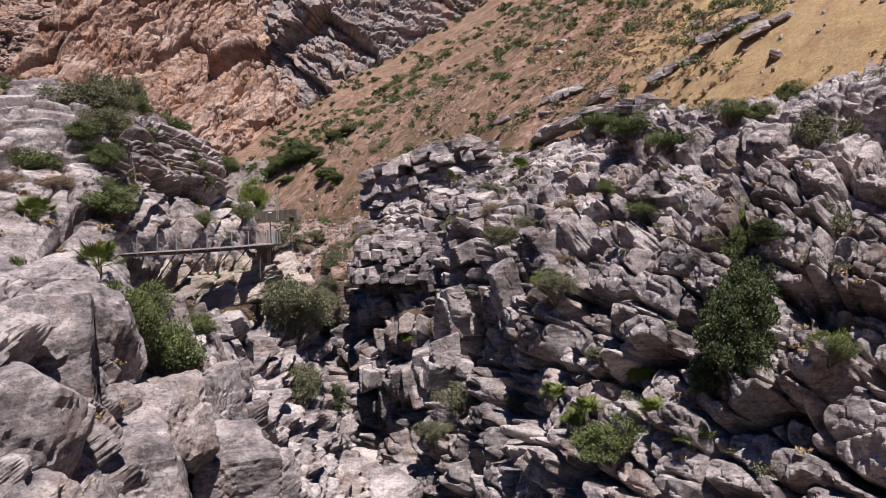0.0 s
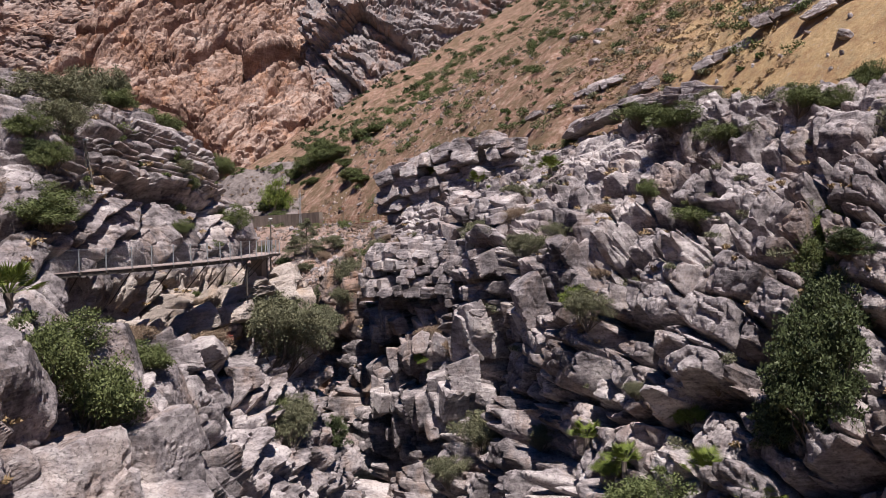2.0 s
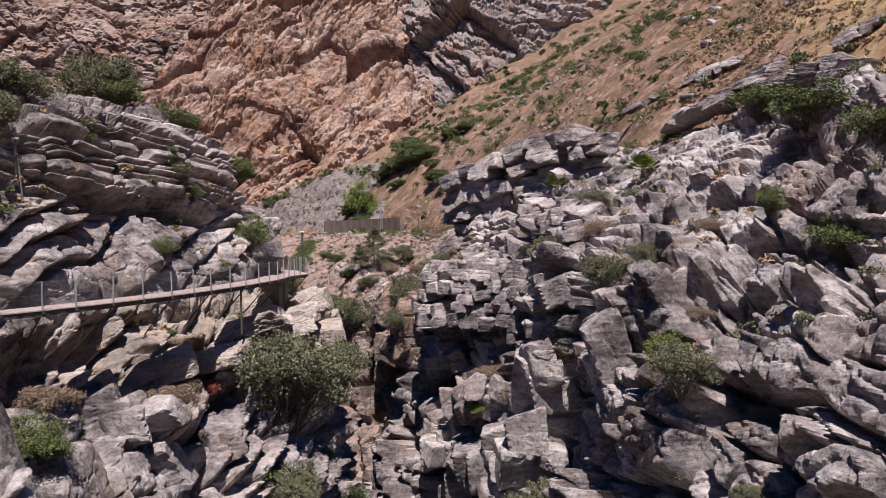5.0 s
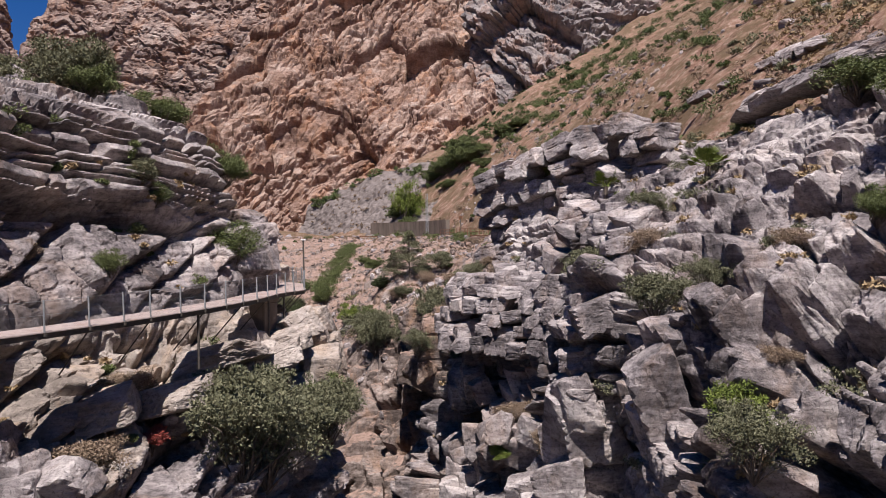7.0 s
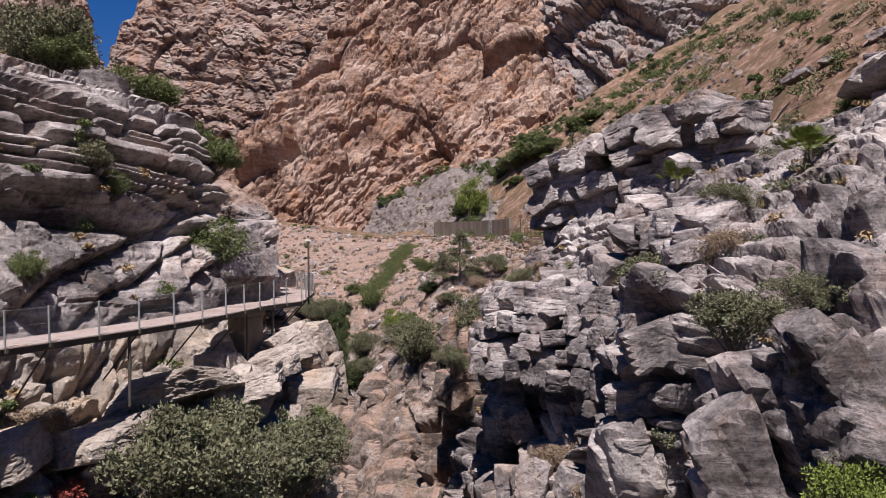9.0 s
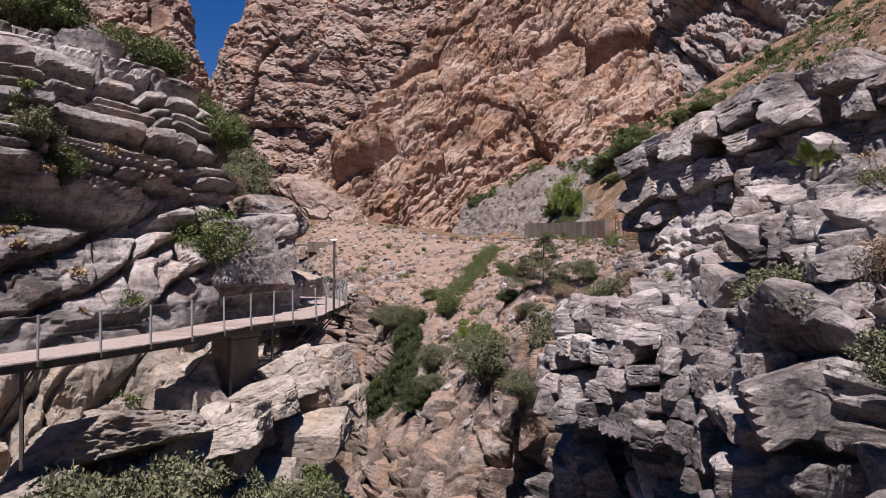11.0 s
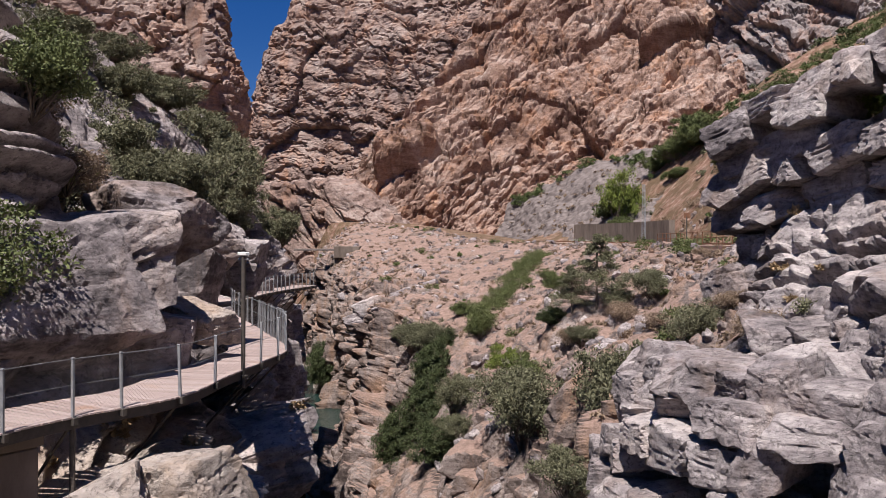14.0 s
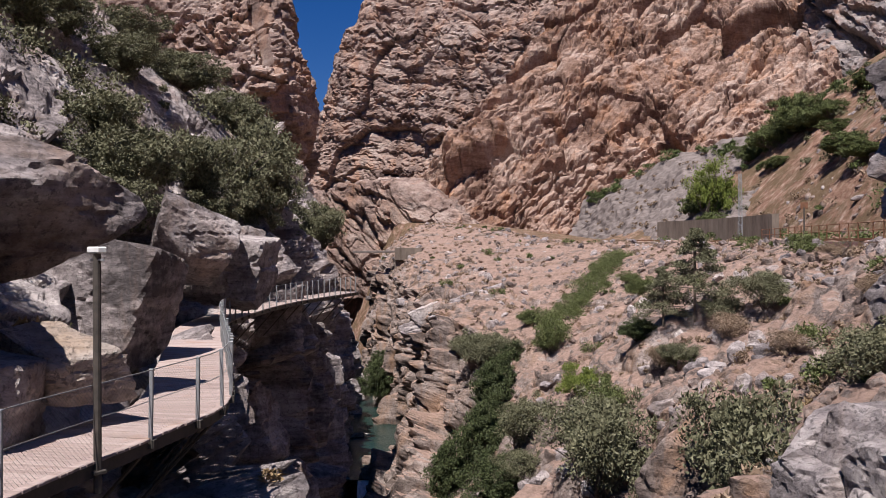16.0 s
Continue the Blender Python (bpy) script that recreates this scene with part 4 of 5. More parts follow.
for i, (x, y, z, a, b, c, t) in enumerate(((-17.1, 75.4, -4.0, 1.15, 1.0, 0.95, 20), (-16.9, 73.5, -4.1, 1.0, 1.1, 0.75, 60), (-16.2, 75.6, -5.7, 0.95, 1.1, 0.9, 100),
                                            (-16.3, 71.6, -4.7, 1.2, 0.9, 0.6, 10), (-16.0, 73.8, -5.8, 1.0, 0.8, 0.55, 150), (-15.9, 69.4, -5.3, 1.3, 0.9, 0.55, 30),
                                            (-17.2, 66.6, -5.0, 1.7, 2.2, 0.6, 5), (-17.3, 62.6, -6.3, 1.5, 2.0, 0.7, 0), (-18.3, 58.6, -6.2, 1.4, 1.5, 0.8, 40))):
    stone("boulder", PALE[i % 4], (x, y, z), (a, b, c), (8 * math.sin(i * 5), -16, t), "pale sunlit limestone boulder below the walkway", group="boulders below the walkway")
for i, (x, y, z, a, b, c, t) in enumerate(((-16.6, 33.5, -6.6, 2.6, 2.0, 3.0, 15), (-14.0, 35.0, -11.2, 2.3, 2.2, 2.6, 60), (-16.0, 42.2, -7.4, 1.9, 1.6, 2.6, 30), (-13.8, 42.0, -11.6, 1.9, 1.8, 2.2, 80),
                                            (-19.6, 36.6, -4.1, 2.2, 1.8, 1.6, 45), (-15.6, 46.4, -9.6, 1.7, 1.5, 2.0, 10), (-11.8, 39.0, -14.2, 2.4, 2.2, 2.0, 120), (-17.0, 30.0, -7.6, 3.0, 3.2, 3.4, 25), (-15.6, 24.6, -9.4, 3.2, 3.0, 3.2, 70), (-13.4, 30.6, -13.2, 3.0, 2.8, 3.0, 140))):
    stone("boulder", ROCKS[(i * 3) % 8], (x, y, z), (a, b, c), (0, -12, t), "big smooth grey boulder on the gorge side", group="smooth boulders on the gorge side")


for i, (x, y, s) in enumerate(((-8.6, 74.0, 3.0), (-6.6, 69.4, 2.6), (-9.8, 78.6, 2.8), (-4.6, 64.6, 2.4))):
    stone("boulder", ROCKS[(i * 2) % 8], (x, y, -26.2), (s, s * 0.9, s * 0.8), (5, -8, 50 * i), "rounded grey boulder in the river bed", group="boulders in the river bed")


def ledges(line, heights, length, depth, thick, back, seed, label, group):
    """Courses of flat blocks piled along a line, each course set back and jointed."""
    rng = random.Random(seed)
    pts = curve_points(line, 200)
    d = np.concatenate([[0], np.cumsum(np.linalg.norm(np.diff(pts, axis=0), axis=1))])
    for k, h in enumerate(heights):
        s = rng.uniform(0, length * 0.5)
        while s < d[-1]:
            L = length * rng.uniform(0.6, 1.4)
            p = [np.interp(s + L / 2, d, pts[:, i]) for i in range(3)]
            q = [np.interp(min(s + L, d[-1]), d, pts[:, i]) for i in range(3)]
            o = [np.interp(s, d, pts[:, i]) for i in range(3)]
            a = math.atan2(q[1] - o[1], q[0] - o[0])
            dip = -math.degrees(math.atan2(q[2] - o[2], math.hypot(q[0] - o[0], q[1] - o[1]) + 1e-6))
            off = back * k + rng.uniform(-0.3, 0.3) * depth
            nx, ny = math.sin(a), -math.cos(a)
            if rng.random() > 0.14:
                stone("ledge_block", rng.choice(SLABS), (p[0] + nx * off, p[1] + ny * off, p[2] + h + rng.uniform(-0.2, 0.2)),
                      (L / 2 * 1.04, depth * rng.uniform(0.8, 1.15), thick / 2 * rng.uniform(0.7, 1.25)),
                      (rng.uniform(-6, 6), dip + rng.uniform(-5, 5), math.degrees(a) + rng.uniform(-13, 13)), label, "ledge block", group)
            s += L


ledges([(-1.6, 78.6, -4.6), (-5, 81.2, -4.8), (-9.2, 83.6, -5.0), (-12.6, 88.0, -5.2)], (-1.2, -0.2, 0.7, 1.5, 2.3, 3.0), 1.35, 0.95, 1.0, 0.32, 3, "flat pale-grey limestone block in a stacked ledge", "stacked ledge blocks")
ledges([(4.4, 92.8, 6.0), (-0.8, 95.8, 5.2), (-6.6, 99.2, 4.0), (-11.8, 102.6, 2.8)], (-4.2, -2.9, -1.6, -0.3, 1.0, 2.2, 3.2, 4.0), 2.3, 1.5, 1.5, -0.12, 4, "thick grey limestone block in an overhanging ledge", "rim ledge blocks")
ledges([(20, 73, 9.6), (15, 80.5, 10.4), (9.5, 89, 9.2)], (0.0, 0.7), 2.4, 1.3, 0.9, 0.5, 6, "flat grey limestone block along the rim", "rim blocks")


def packed(cliff, grid, flip, size, turn, inside, seed, shapes, singles, gaps=0.3, rise=-0.25):
    """Loose blocks wedged in staggered courses into a rock sheet, those nearest the walk."""
    rng = np.random.RandomState(seed)
    size = np.array(size, float)
    m = np.array(Euler([radians(a) for a in turn]).to_matrix())
    n = normals(grid, flip)[::2, ::2].reshape(-1, 3)
    pts = grid[::2, ::2].reshape(-1, 3)
    ok = inside(pts) & (DEPTH[cliff.name][::2, ::2].ravel() > -2.8)
    pts, n = pts[ok], n[ok]
    warp = np.stack([smooth_noise(pts * 0.13, seed + i) for i in range(3)], 1) * 1.1
    q = (pts + warp) @ m / size
    q[:, 2] += 0.3 * np.sin(q[:, 2] * 1.9)
    q[:, 0] += 0.41 * np.floor(q[:, 2]) + 0.25 * np.sin(q[:, 0] * 2.3)
    q[:, 1] += 0.29 * np.floor(q[:, 2])
    keys, back, count = np.unique(np.floor(q).astype(int), axis=0, return_inverse=True, return_counts=True)
    back = back.ravel()
    mid = np.stack([np.bincount(back, pts[:, i]) for i in range(3)], 1) / count[:, None]
    out = np.stack([np.bincount(back, n[:, i]) for i in range(3)], 1)
    out /= np.linalg.norm(out, axis=1, keepdims=True) + 1e-9
    pick = np.flatnonzero((count > 0.3 * np.median(count)) & (rng.uniform(0, 1, len(count)) > gaps))
    near = set(pick[np.argsort(((mid[pick] - singles[1]) ** 2).sum(1))][:singles[0]])
    for c in sorted(near):
        half = size / 2 * rng.uniform(0.8, 1.15, 3) * math.exp(rng.normal(0, 0.16)) * (1.35 if rng.uniform() < 0.12 else 1.0)
        place = mid[c] + out[c] * size.min() * (rise + rng.uniform(-0.35, 0.25))
        spin = np.array(Euler(rng.normal(0, 0.14, 3)).to_matrix()) @ m
        k = rng.randint(len(shapes))
        ob = new("rock_block", shapes[k])
        ob.parent = cliff
        ob.matrix_basis = Matrix.LocRotScale(Vector(place), Matrix(spin.tolist()).to_quaternion(), Vector(half))


for k, (x, y, z, w) in enumerate(((33.0, 94.1, 22.1, 3.2), (27.2, 98.5, 18.5, 2.6), (14.5, 114.3, 18.1, 2.8), (35.3, 88.2, 21.0, 2.0), (7.7, 118.2, 16.0, 1.8), (19.5, 107.0, 17.8, 1.6), (24.0, 90.0, 14.2, 1.6))):
    z = float(ground_height(np.array([x]), np.array([y]))[0])
    ledges([(x + w, y - w * 0.6, z + 0.25 * w), (x, y, z), (x - w, y + w * 0.6, z - 0.3 * w)], (0.0, 0.55), 1.8, 1.0, 0.8, 0.5, 80 + k, "flat grey limestone outcrop in the dry grass", "outcrops on the hillside")
ledges([(-70.5, 141.5, -8.0), (-66.0, 144.5, -6.2), (-61.5, 147.5, -4.6)], (-3.6, -2.0, -0.4, 1.0), 3.0, 1.8, 1.7, 0.5, 15, "layered grey limestone block on the terrace edge", "outcrop on the terrace edge")

packed(RIGHT_CLIFF, R_GRID, -1, (1.55, 1.5, 2.7), (4, -17, 26), lambda p: (p[:, 1] < 74) & (p[:, 2] > -19) & (p[:, 2] < 5), 61, BLOCKS, (40, (5.0, 71.0, -2.0)), 0.5, -0.2)
packed(RIGHT_CLIFF, R_GRID, -1, (1.8, 1.5, 0.95), (3, -5, 28), lambda p: (p[:, 1] >= 74) & (p[:, 2] > -8) & (p[:, 2] < 5) & (p[:, 1] < 98), 62, BLOCKS, (170, (-6.0, 82.0, -3.0)), 0.06, 0.5)
packed(RIGHT_CLIFF, R_GRID, -1, (2.0, 1.9, 2.1), (6, -9, 22), lambda p: (p[:, 1] >= 74) & (p[:, 2] > -20) & (p[:, 2] <= -8) & (p[:, 1] < 98), 63, BLOCKS, (70, (-6.0, 81.0, -9.0)), 0.25, 0.2)
packed(RIGHT_CLIFF, R_GRID, -1, (2.3, 1.8, 1.2), (2, -5, 30), lambda p: (p[:, 2] >= 5) & (p[:, 2] < 9.5), 64, BLOCKS, (20, (-4.0, 96.0, 6.0)))
# pale limestone blocks; their lighter colour also stands in for sunlight on this stretch
packed(LEFT_CLIFF, L_GRID, 1, (2.3, 2.0, 1.3), (8, -14, 20), lambda p: (p[:, 1] > 54) & (p[:, 2] > -10) & (p[:, 2] < -4.2) & (p[:, 1] < 78), 67, PALE_BLOCKS, (40, (-16.5, 70.0, -6.0)), 0.25)
packed(LEFT_CLIFF, L_GRID, 1, (2.0, 1.9, 1.5), (8, -14, 20), lambda p: ((p[:, 1] < 54) | (p[:, 2] < -10)) & (p[:, 1] > 46) & (p[:, 2] > -19) & (p[:, 2] < -4.2) & (p[:, 1] < 76), 65, BLOCKS, (25, (-16.0, 56.0, -9.0)))
packed(far_right, FR_GRID, -1, (2.2, 2.1, 2.3), (8, 8, 16), lambda p: (p[:, 2] > -24) & (p[:, 2] < -8) & (p[:, 1] < 140), 66, WARM_BLOCKS, (45, (-22.0, 103.0, -9.0)), 0.75)


# ---- railway terrace ----
RAIL = [(-8, 108, 0.9), (-15, 119, 0.9), (-24, 133, 1.0), (-34, 149, 1.1), (-46, 166, 1.3), (-62, 182, 1.6), (-80, 196, 2.0), (-98, 208, 3.0)]
rail_line = curve_points(RAIL, 160)
rail_way = np.gradient(rail_line, axis=0)
rail_way[:, 2] = 0
rail_way /= np.linalg.norm(rail_way, axis=1, keepdims=True)
rail_side = np.stack([rail_way[:, 1], -rail_way[:, 0], np.zeros(len(rail_way))], 1)   # uphill


def ribbon(name, offset, half, rise, thick, material, parent=None, span=(0, 160)):
    p, sd = rail_line[span[0]:span[1]], rail_side[span[0]:span[1]]
    up = np.array([0, 0, 1.0])
    ring = np.stack([p + sd * (offset - half) + up * rise, p + sd * (offset + half) + up * rise, p + sd * (offset + half) + up * (rise - thick), p + sd * (offset - half) + up * (rise - thick)], 1)
    n = len(p)
    v = ring.reshape(-1, 3)
    f = [(4 * i + j, 4 * i + 4 + j, 4 * i + 4 + (j + 1) % 4, 4 * i + (j + 1) % 4) for i in range(n - 1) for j in range(4)]
    f += [(0, 1, 2, 3), (4 * n - 1, 4 * n - 2, 4 * n - 3, 4 * n - 4)]
    ob = new(name, mesh_from(name, v, f, material))
    ob.parent = parent
    return ob


track_bed = ribbon("track_bed", 2.0, 2.6, 0.55, 1.6, BALLAST)
tagged(track_bed, "pale gravel railway bed on a terrace", "track bed", kind="structure")
track = empty("railway_track")
tagged(track, "single railway track on gravel along the hillside", "railway track")
ribbon("rail", 1.3, 0.04, 0.78, 0.16, RUSTY, track)
ribbon("rail", 2.74, 0.04, 0.78, 0.16, RUSTY, track)
kerb = ribbon("parapet", -0.35, 0.22, 0.5, 0.6, KERB)
tagged(kerb, "low pale masonry kerb along the railway edge", "parapet", kind="structure")

wall = ribbon("retaining_wall", 4.7, 0.35, 3.5, 4.7, CONCRETE, None, (78, 117))
tagged(wall, "stained brown concrete retaining wall above the track", "retaining wall", kind="structure")


def fence(a, b, count):
    """Iron fence with posts and two rails along the track edge."""
    thing = empty("fence")
    tagged(thing, "low rusty iron fence along the railway edge", "fence")
    idx = np.linspace(a, b, count).astype(int)
    tops = []
    for i in idx:
        p = Vector(rail_line[i] - rail_side[i] * 0.35 + np.array([0, 0, 0.7]))
        bm = bmesh.new()
        bar(bm, p, p + Vector((0, 0, 1.0)), 0.04, 6)
        part("post", bm, RUSTY, thing)
        tops.append(p)
    for h in (0.5, 0.95):
        bm = bmesh.new()
        for p, q in zip(tops[:-1], tops[1:]):
            bar(bm, p + Vector((0, 0, h)), q + Vector((0, 0, h)), 0.03, 5)
        part("fence_rail", bm, RUSTY, thing)


fence(4, 62, 26)


def mast(index, height):
    """Lattice pole with a bracket."""
    p = Vector(rail_line[index] + rail_side[index] * 3.6 + np.array([0, 0, 0.3]))
    thing = empty("lattice_mast", tuple(p))
    tagged(thing, "grey steel lattice mast beside the railway", "mast")
    h = 0.2
    for sx in (-h, h):
        for sy in (-h, h):
            bm = bmesh.new()
            bar(bm, (sx, sy, 0), (sx * 0.6, sy * 0.6, height), 0.03, 5)
            part("upright", bm, GALVANISED, thing)
    for sy in (-h, h):
        bm = bmesh.new()
        for k in range(int(height / 0.5) - 1):
            bar(bm, (-h if k % 2 else h, sy, 0.5 * k), (h if k % 2 else -h, sy, 0.5 * k + 0.5), 0.018, 4)
        part("lattice", bm, GALVANISED, thing)
    bm = bmesh.new()
    box(bm, (0.9, 0.9, 0.4), pose(0, 0, -0.1), 0.03)
    part("footing", bm, SHOTCRETE, thing)


mast(87, 8.0)
sign = empty("signal_post", tuple(rail_line[46] - rail_side[46] * 0.6 + np.array([0, 0, 0.4])))
tagged(sign, "dark post with a small rusty red sign plate by the track", "sign post")
bm = bmesh.new()
bar(bm, (0, 0, -0.4), (0, 0, 2.6), 0.05, 8)
part("pole", bm, DARK_STEEL, sign)
bm = bmesh.new()
box(bm, (0.5, 0.04, 0.45), pose(0, 0, 2.7), 0.01)
part("plate", bm, RUSTY, sign)

# small bridge abutment upstream
dam = empty("bridge", (-96.5, 169.2, 0.4))
dam.rotation_euler = (0, 0, radians(35))
tagged(dam, "brown concrete bridge across the gorge upstream", "bridge")
bm = bmesh.new()
box(bm, (4.4, 2.4, 2.0), pose(1, 0, 0), 0.05)
part("abutment", bm, CONCRETE, dam)
bm = bmesh.new()
box(bm, (7, 1.6, 0.35), pose(-4.6, 0, 0.4), 0.04)
part("span", bm, SHOTCRETE, dam)
bm = bmesh.new()
box(bm, (1.4, 1.4, 6.0), pose(-0.6, 0, -3.6), 0.05)
part("pillar", bm, CONCRETE, dam, "square brick-coloured bridge pillar")


# ---- water ----
def river(name, pts, half, material, label):
    p = curve_points(pts, 60)
    t = np.gradient(p, axis=0)
    t[:, 2] = 0
    t /= np.linalg.norm(t, axis=1, keepdims=True)
    s = np.stack([-t[:, 1], t[:, 0], np.zeros(len(t))], 1)
    g = np.stack([p + s * k * half for k in np.linspace(-1, 1, 14)], 0)
    flat = g.reshape(-1, 3)
    flat[:, 2] += 0.08 * fbm(flat, 0.5, 2, 99)
    ob = new(name, mesh_from(name, flat, grid_faces(14, 60, -1), material, True))
    return tagged(ob, label, "river", kind="structure")


river("water", [(10, 0, -26.5), (6, 30, -26.5), (0, 50, -26.5), (-6, 66, -26.5), (-14, 82, -26.5), (-28, 99, -26.5), (-48, 115, -26.5), (-64.5, 130, -26.5)], 6, WATER, "green river water at the bottom of the gorge")
river("water", [(-65.8, 131.2, -22.1), (-77, 142, -21.9), (-97.5, 161.5, -21.5), (-127, 188, -21)], 5, WATER, "green pool above the small waterfall")
river("waterfall", [(-66.6, 132.2, -22.0), (-65.4, 130.8, -22.4), (-64.6, 129.9, -24.0), (-64.2, 129.4, -27)], 1.3, FOAM, "white water falling over a rock step")
# ---- plants ----
def leaf_cloud(name, centres, radii, per, size, material, seed, droop=0.0, flat=0.75):
    """Many small leaves in clumps round the given centres."""
    rng = np.random.RandomState(seed)
    n = len(centres) * per
    c = np.repeat(np.asarray(centres, float), per, axis=0)
    r = np.repeat(np.asarray(radii, float), per)
    d = rng.normal(0, 1, (n, 3))
    d /= np.linalg.norm(d, axis=1, keepdims=True)
    p = c + d * (r * rng.uniform(0.2, 1.1, n) ** 0.7)[:, None] * np.array([1, 1, flat])
    axis = d * 0.7 + rng.normal(0, 0.6, (n, 3)) + np.array([0, 0, 0.25 - droop])
    axis /= np.linalg.norm(axis, axis=1, keepdims=True)
    side = np.cross(axis, rng.normal(0, 1, (n, 3)))
    side /= np.linalg.norm(side, axis=1, keepdims=True) + 1e-9
    L = size * rng.uniform(0.6, 1.4, n)[:, None]
    w = L * rng.uniform(0.25, 0.42, n)[:, None]
    v = np.stack([p - axis * L * 0.5 - side * w, p - axis * L * 0.4 + side * w, p + axis * L * 0.7], 1).reshape(-1, 3)
    f = np.arange(3 * n).reshape(n, 3)
    return mesh_from(name, v, f, material)


def limbs(bm, base, tips, thick, rng, bend=0.25):
    """Tapered, crooked limbs from the base to each tip."""
    for tip in tips:
        pts = [Vector(base)]
        for k in range(1, 4):
            q = Vector(base).lerp(Vector(tip), k / 3)
            if k < 3:
                q += Vector((rng.uniform(-bend, bend), rng.uniform(-bend, bend), rng.uniform(0, bend)))
            pts.append(q)
        for k in range(3):
            a, b = pts[k], pts[k + 1]
            m = Matrix.Translation((a + b) / 2) @ (b - a).to_track_quat("Z", "Y").to_matrix().to_4x4()
            bmesh.ops.create_cone(bm, cap_ends=False, segments=5, radius1=thick * (1 - 0.27 * k), radius2=thick * (1 - 0.27 * (k + 1)), depth=(b - a).length * 1.04, matrix=m)


def shrub(name, seed, material, label, category, wide=1.5, tall=1.8, clumps=34, per=95, leaf=0.12, stem=0.05, bare=0.0, droop=0.0, trunk=0.0, puff=0.36):
    """A bush or small tree: stems, and an uneven crown of leaf clumps with gaps. Its foot is at the origin."""
    rng = random.Random(seed)
    thing = empty(name)
    tagged(thing, label, category)
    lobes = [(rng.uniform(-0.5, 0.5) * wide, rng.uniform(-0.5, 0.5) * wide, rng.uniform(0.12, 0.55) * tall, rng.uniform(0.45, 0.75)) for _ in range(5)]
    centres, radii = [], []
    for k in range(clumps):
        lx, ly, lz, lr = lobes[k % 5]
        u, v = rng.uniform(0, 2 * math.pi), rng.uniform(-1, 1)
        ring = math.sqrt(max(0.0, 1 - v * v))
        q = rng.uniform(0.5, 1.08)
        centres.append((lx + math.cos(u) * ring * lr * wide * q, ly + math.sin(u) * ring * lr * wide * q, max(0.06 * tall, trunk + lz + v * lr * tall * 0.55 * q)))
        radii.append(wide * puff * rng.uniform(0.55, 1.25))
    bm = bmesh.new()
    tips = [Vector(c) for c in centres[::2]]
    if trunk:
        bar(bm, (0, 0, -0.8), (0.08, 0.05, trunk + 0.35 * tall), stem * 2.2, 7)
        limbs(bm, (0.05, 0.03, trunk), tips, stem, rng)
    else:
        limbs(bm, (0, 0, -0.7), tips[::2], stem * 0.7, rng)
    part("trunk", bm, BARK, thing)
    crown = new("crown", leaf_cloud("crown", centres, radii, per, leaf, material, seed, droop))
    crown.parent = thing
    return thing


def fan_palm(seed):
    """Low clump of fan-shaped palm leaves."""
    rng = random.Random(seed)
    thing = empty("dwarf_palm")
    tagged(thing, "dwarf fan palm with stiff green leaves", "palm")
    bm = bmesh.new()
    bar(bm, (0, 0, -0.5), (0, 0, 0.35), 0.14, 8)
    part("trunk", bm, BARK, thing)
    bm = bmesh.new()
    for _ in range(34):
        az, el = rng.uniform(0, 2 * math.pi), rng.uniform(0.1, 1.35)
        d = Vector((math.cos(az) * math.cos(el), math.sin(az) * math.cos(el), math.sin(el)))
        side = d.cross(Vector((0, 0, 1))).normalized()
        up = side.cross(d)
        hub = Vector((0, 0, 0.3)) + d * rng.uniform(0.45, 0.8)
        bar(bm, (0, 0, 0.3), hub, 0.012, 3)
        L = rng.uniform(0.45, 0.65)
        for k in range(11):
            a = (k - 5) * 0.2
            tip = hub + (d * math.cos(a) + side * math.sin(a)) * L - Vector((0, 0, 0.12 * abs(a)))
            w = (side * math.cos(a) - d * math.sin(a)) * 0.028
            mid = hub.lerp(tip, 0.5) + up * 0.02
            vs = [bm.verts.new(q) for q in (hub, mid + w, tip, mid - w)]
            bm.faces.new(vs)
    part("crown", bm, BRIGHT_LEAF, thing)
    return thing


def conifer(seed):
    rng = random.Random(seed)
    thing = empty("young_pine")
    tagged(thing, "thin brownish young pine with layered branches", "tree")
    bm = bmesh.new()
    bar(bm, (0, 0, -0.6), (0, 0, 4.6), 0.07, 7)
    tips, centres, radii = [], [], []
    for k in range(46):
        z = 0.5 + 4.2 * k / 46
        a = rng.uniform(0, 2 * math.pi)
        r = (4.9 - z) * 0.46 * rng.uniform(0.6, 1.0)
        centres.append((math.cos(a) * r, math.sin(a) * r, z + 0.1))
        radii.append(0.62 * (1.25 - z / 6))
        bar(bm, (0, 0, z), centres[-1], 0.018, 4)
    part("trunk", bm, BARK, thing)
    crown = new("crown", leaf_cloud("crown", centres, radii, 260, 0.09, OLIVE_LEAF, seed, 0.2, 0.4))
    crown.parent = thing
    return thing


ROCK_POINTS = np.concatenate([g[::4, ::4].reshape(-1, 3) for g in (R_GRID, L_GRID, FR_GRID[::1], FL_GRID)])


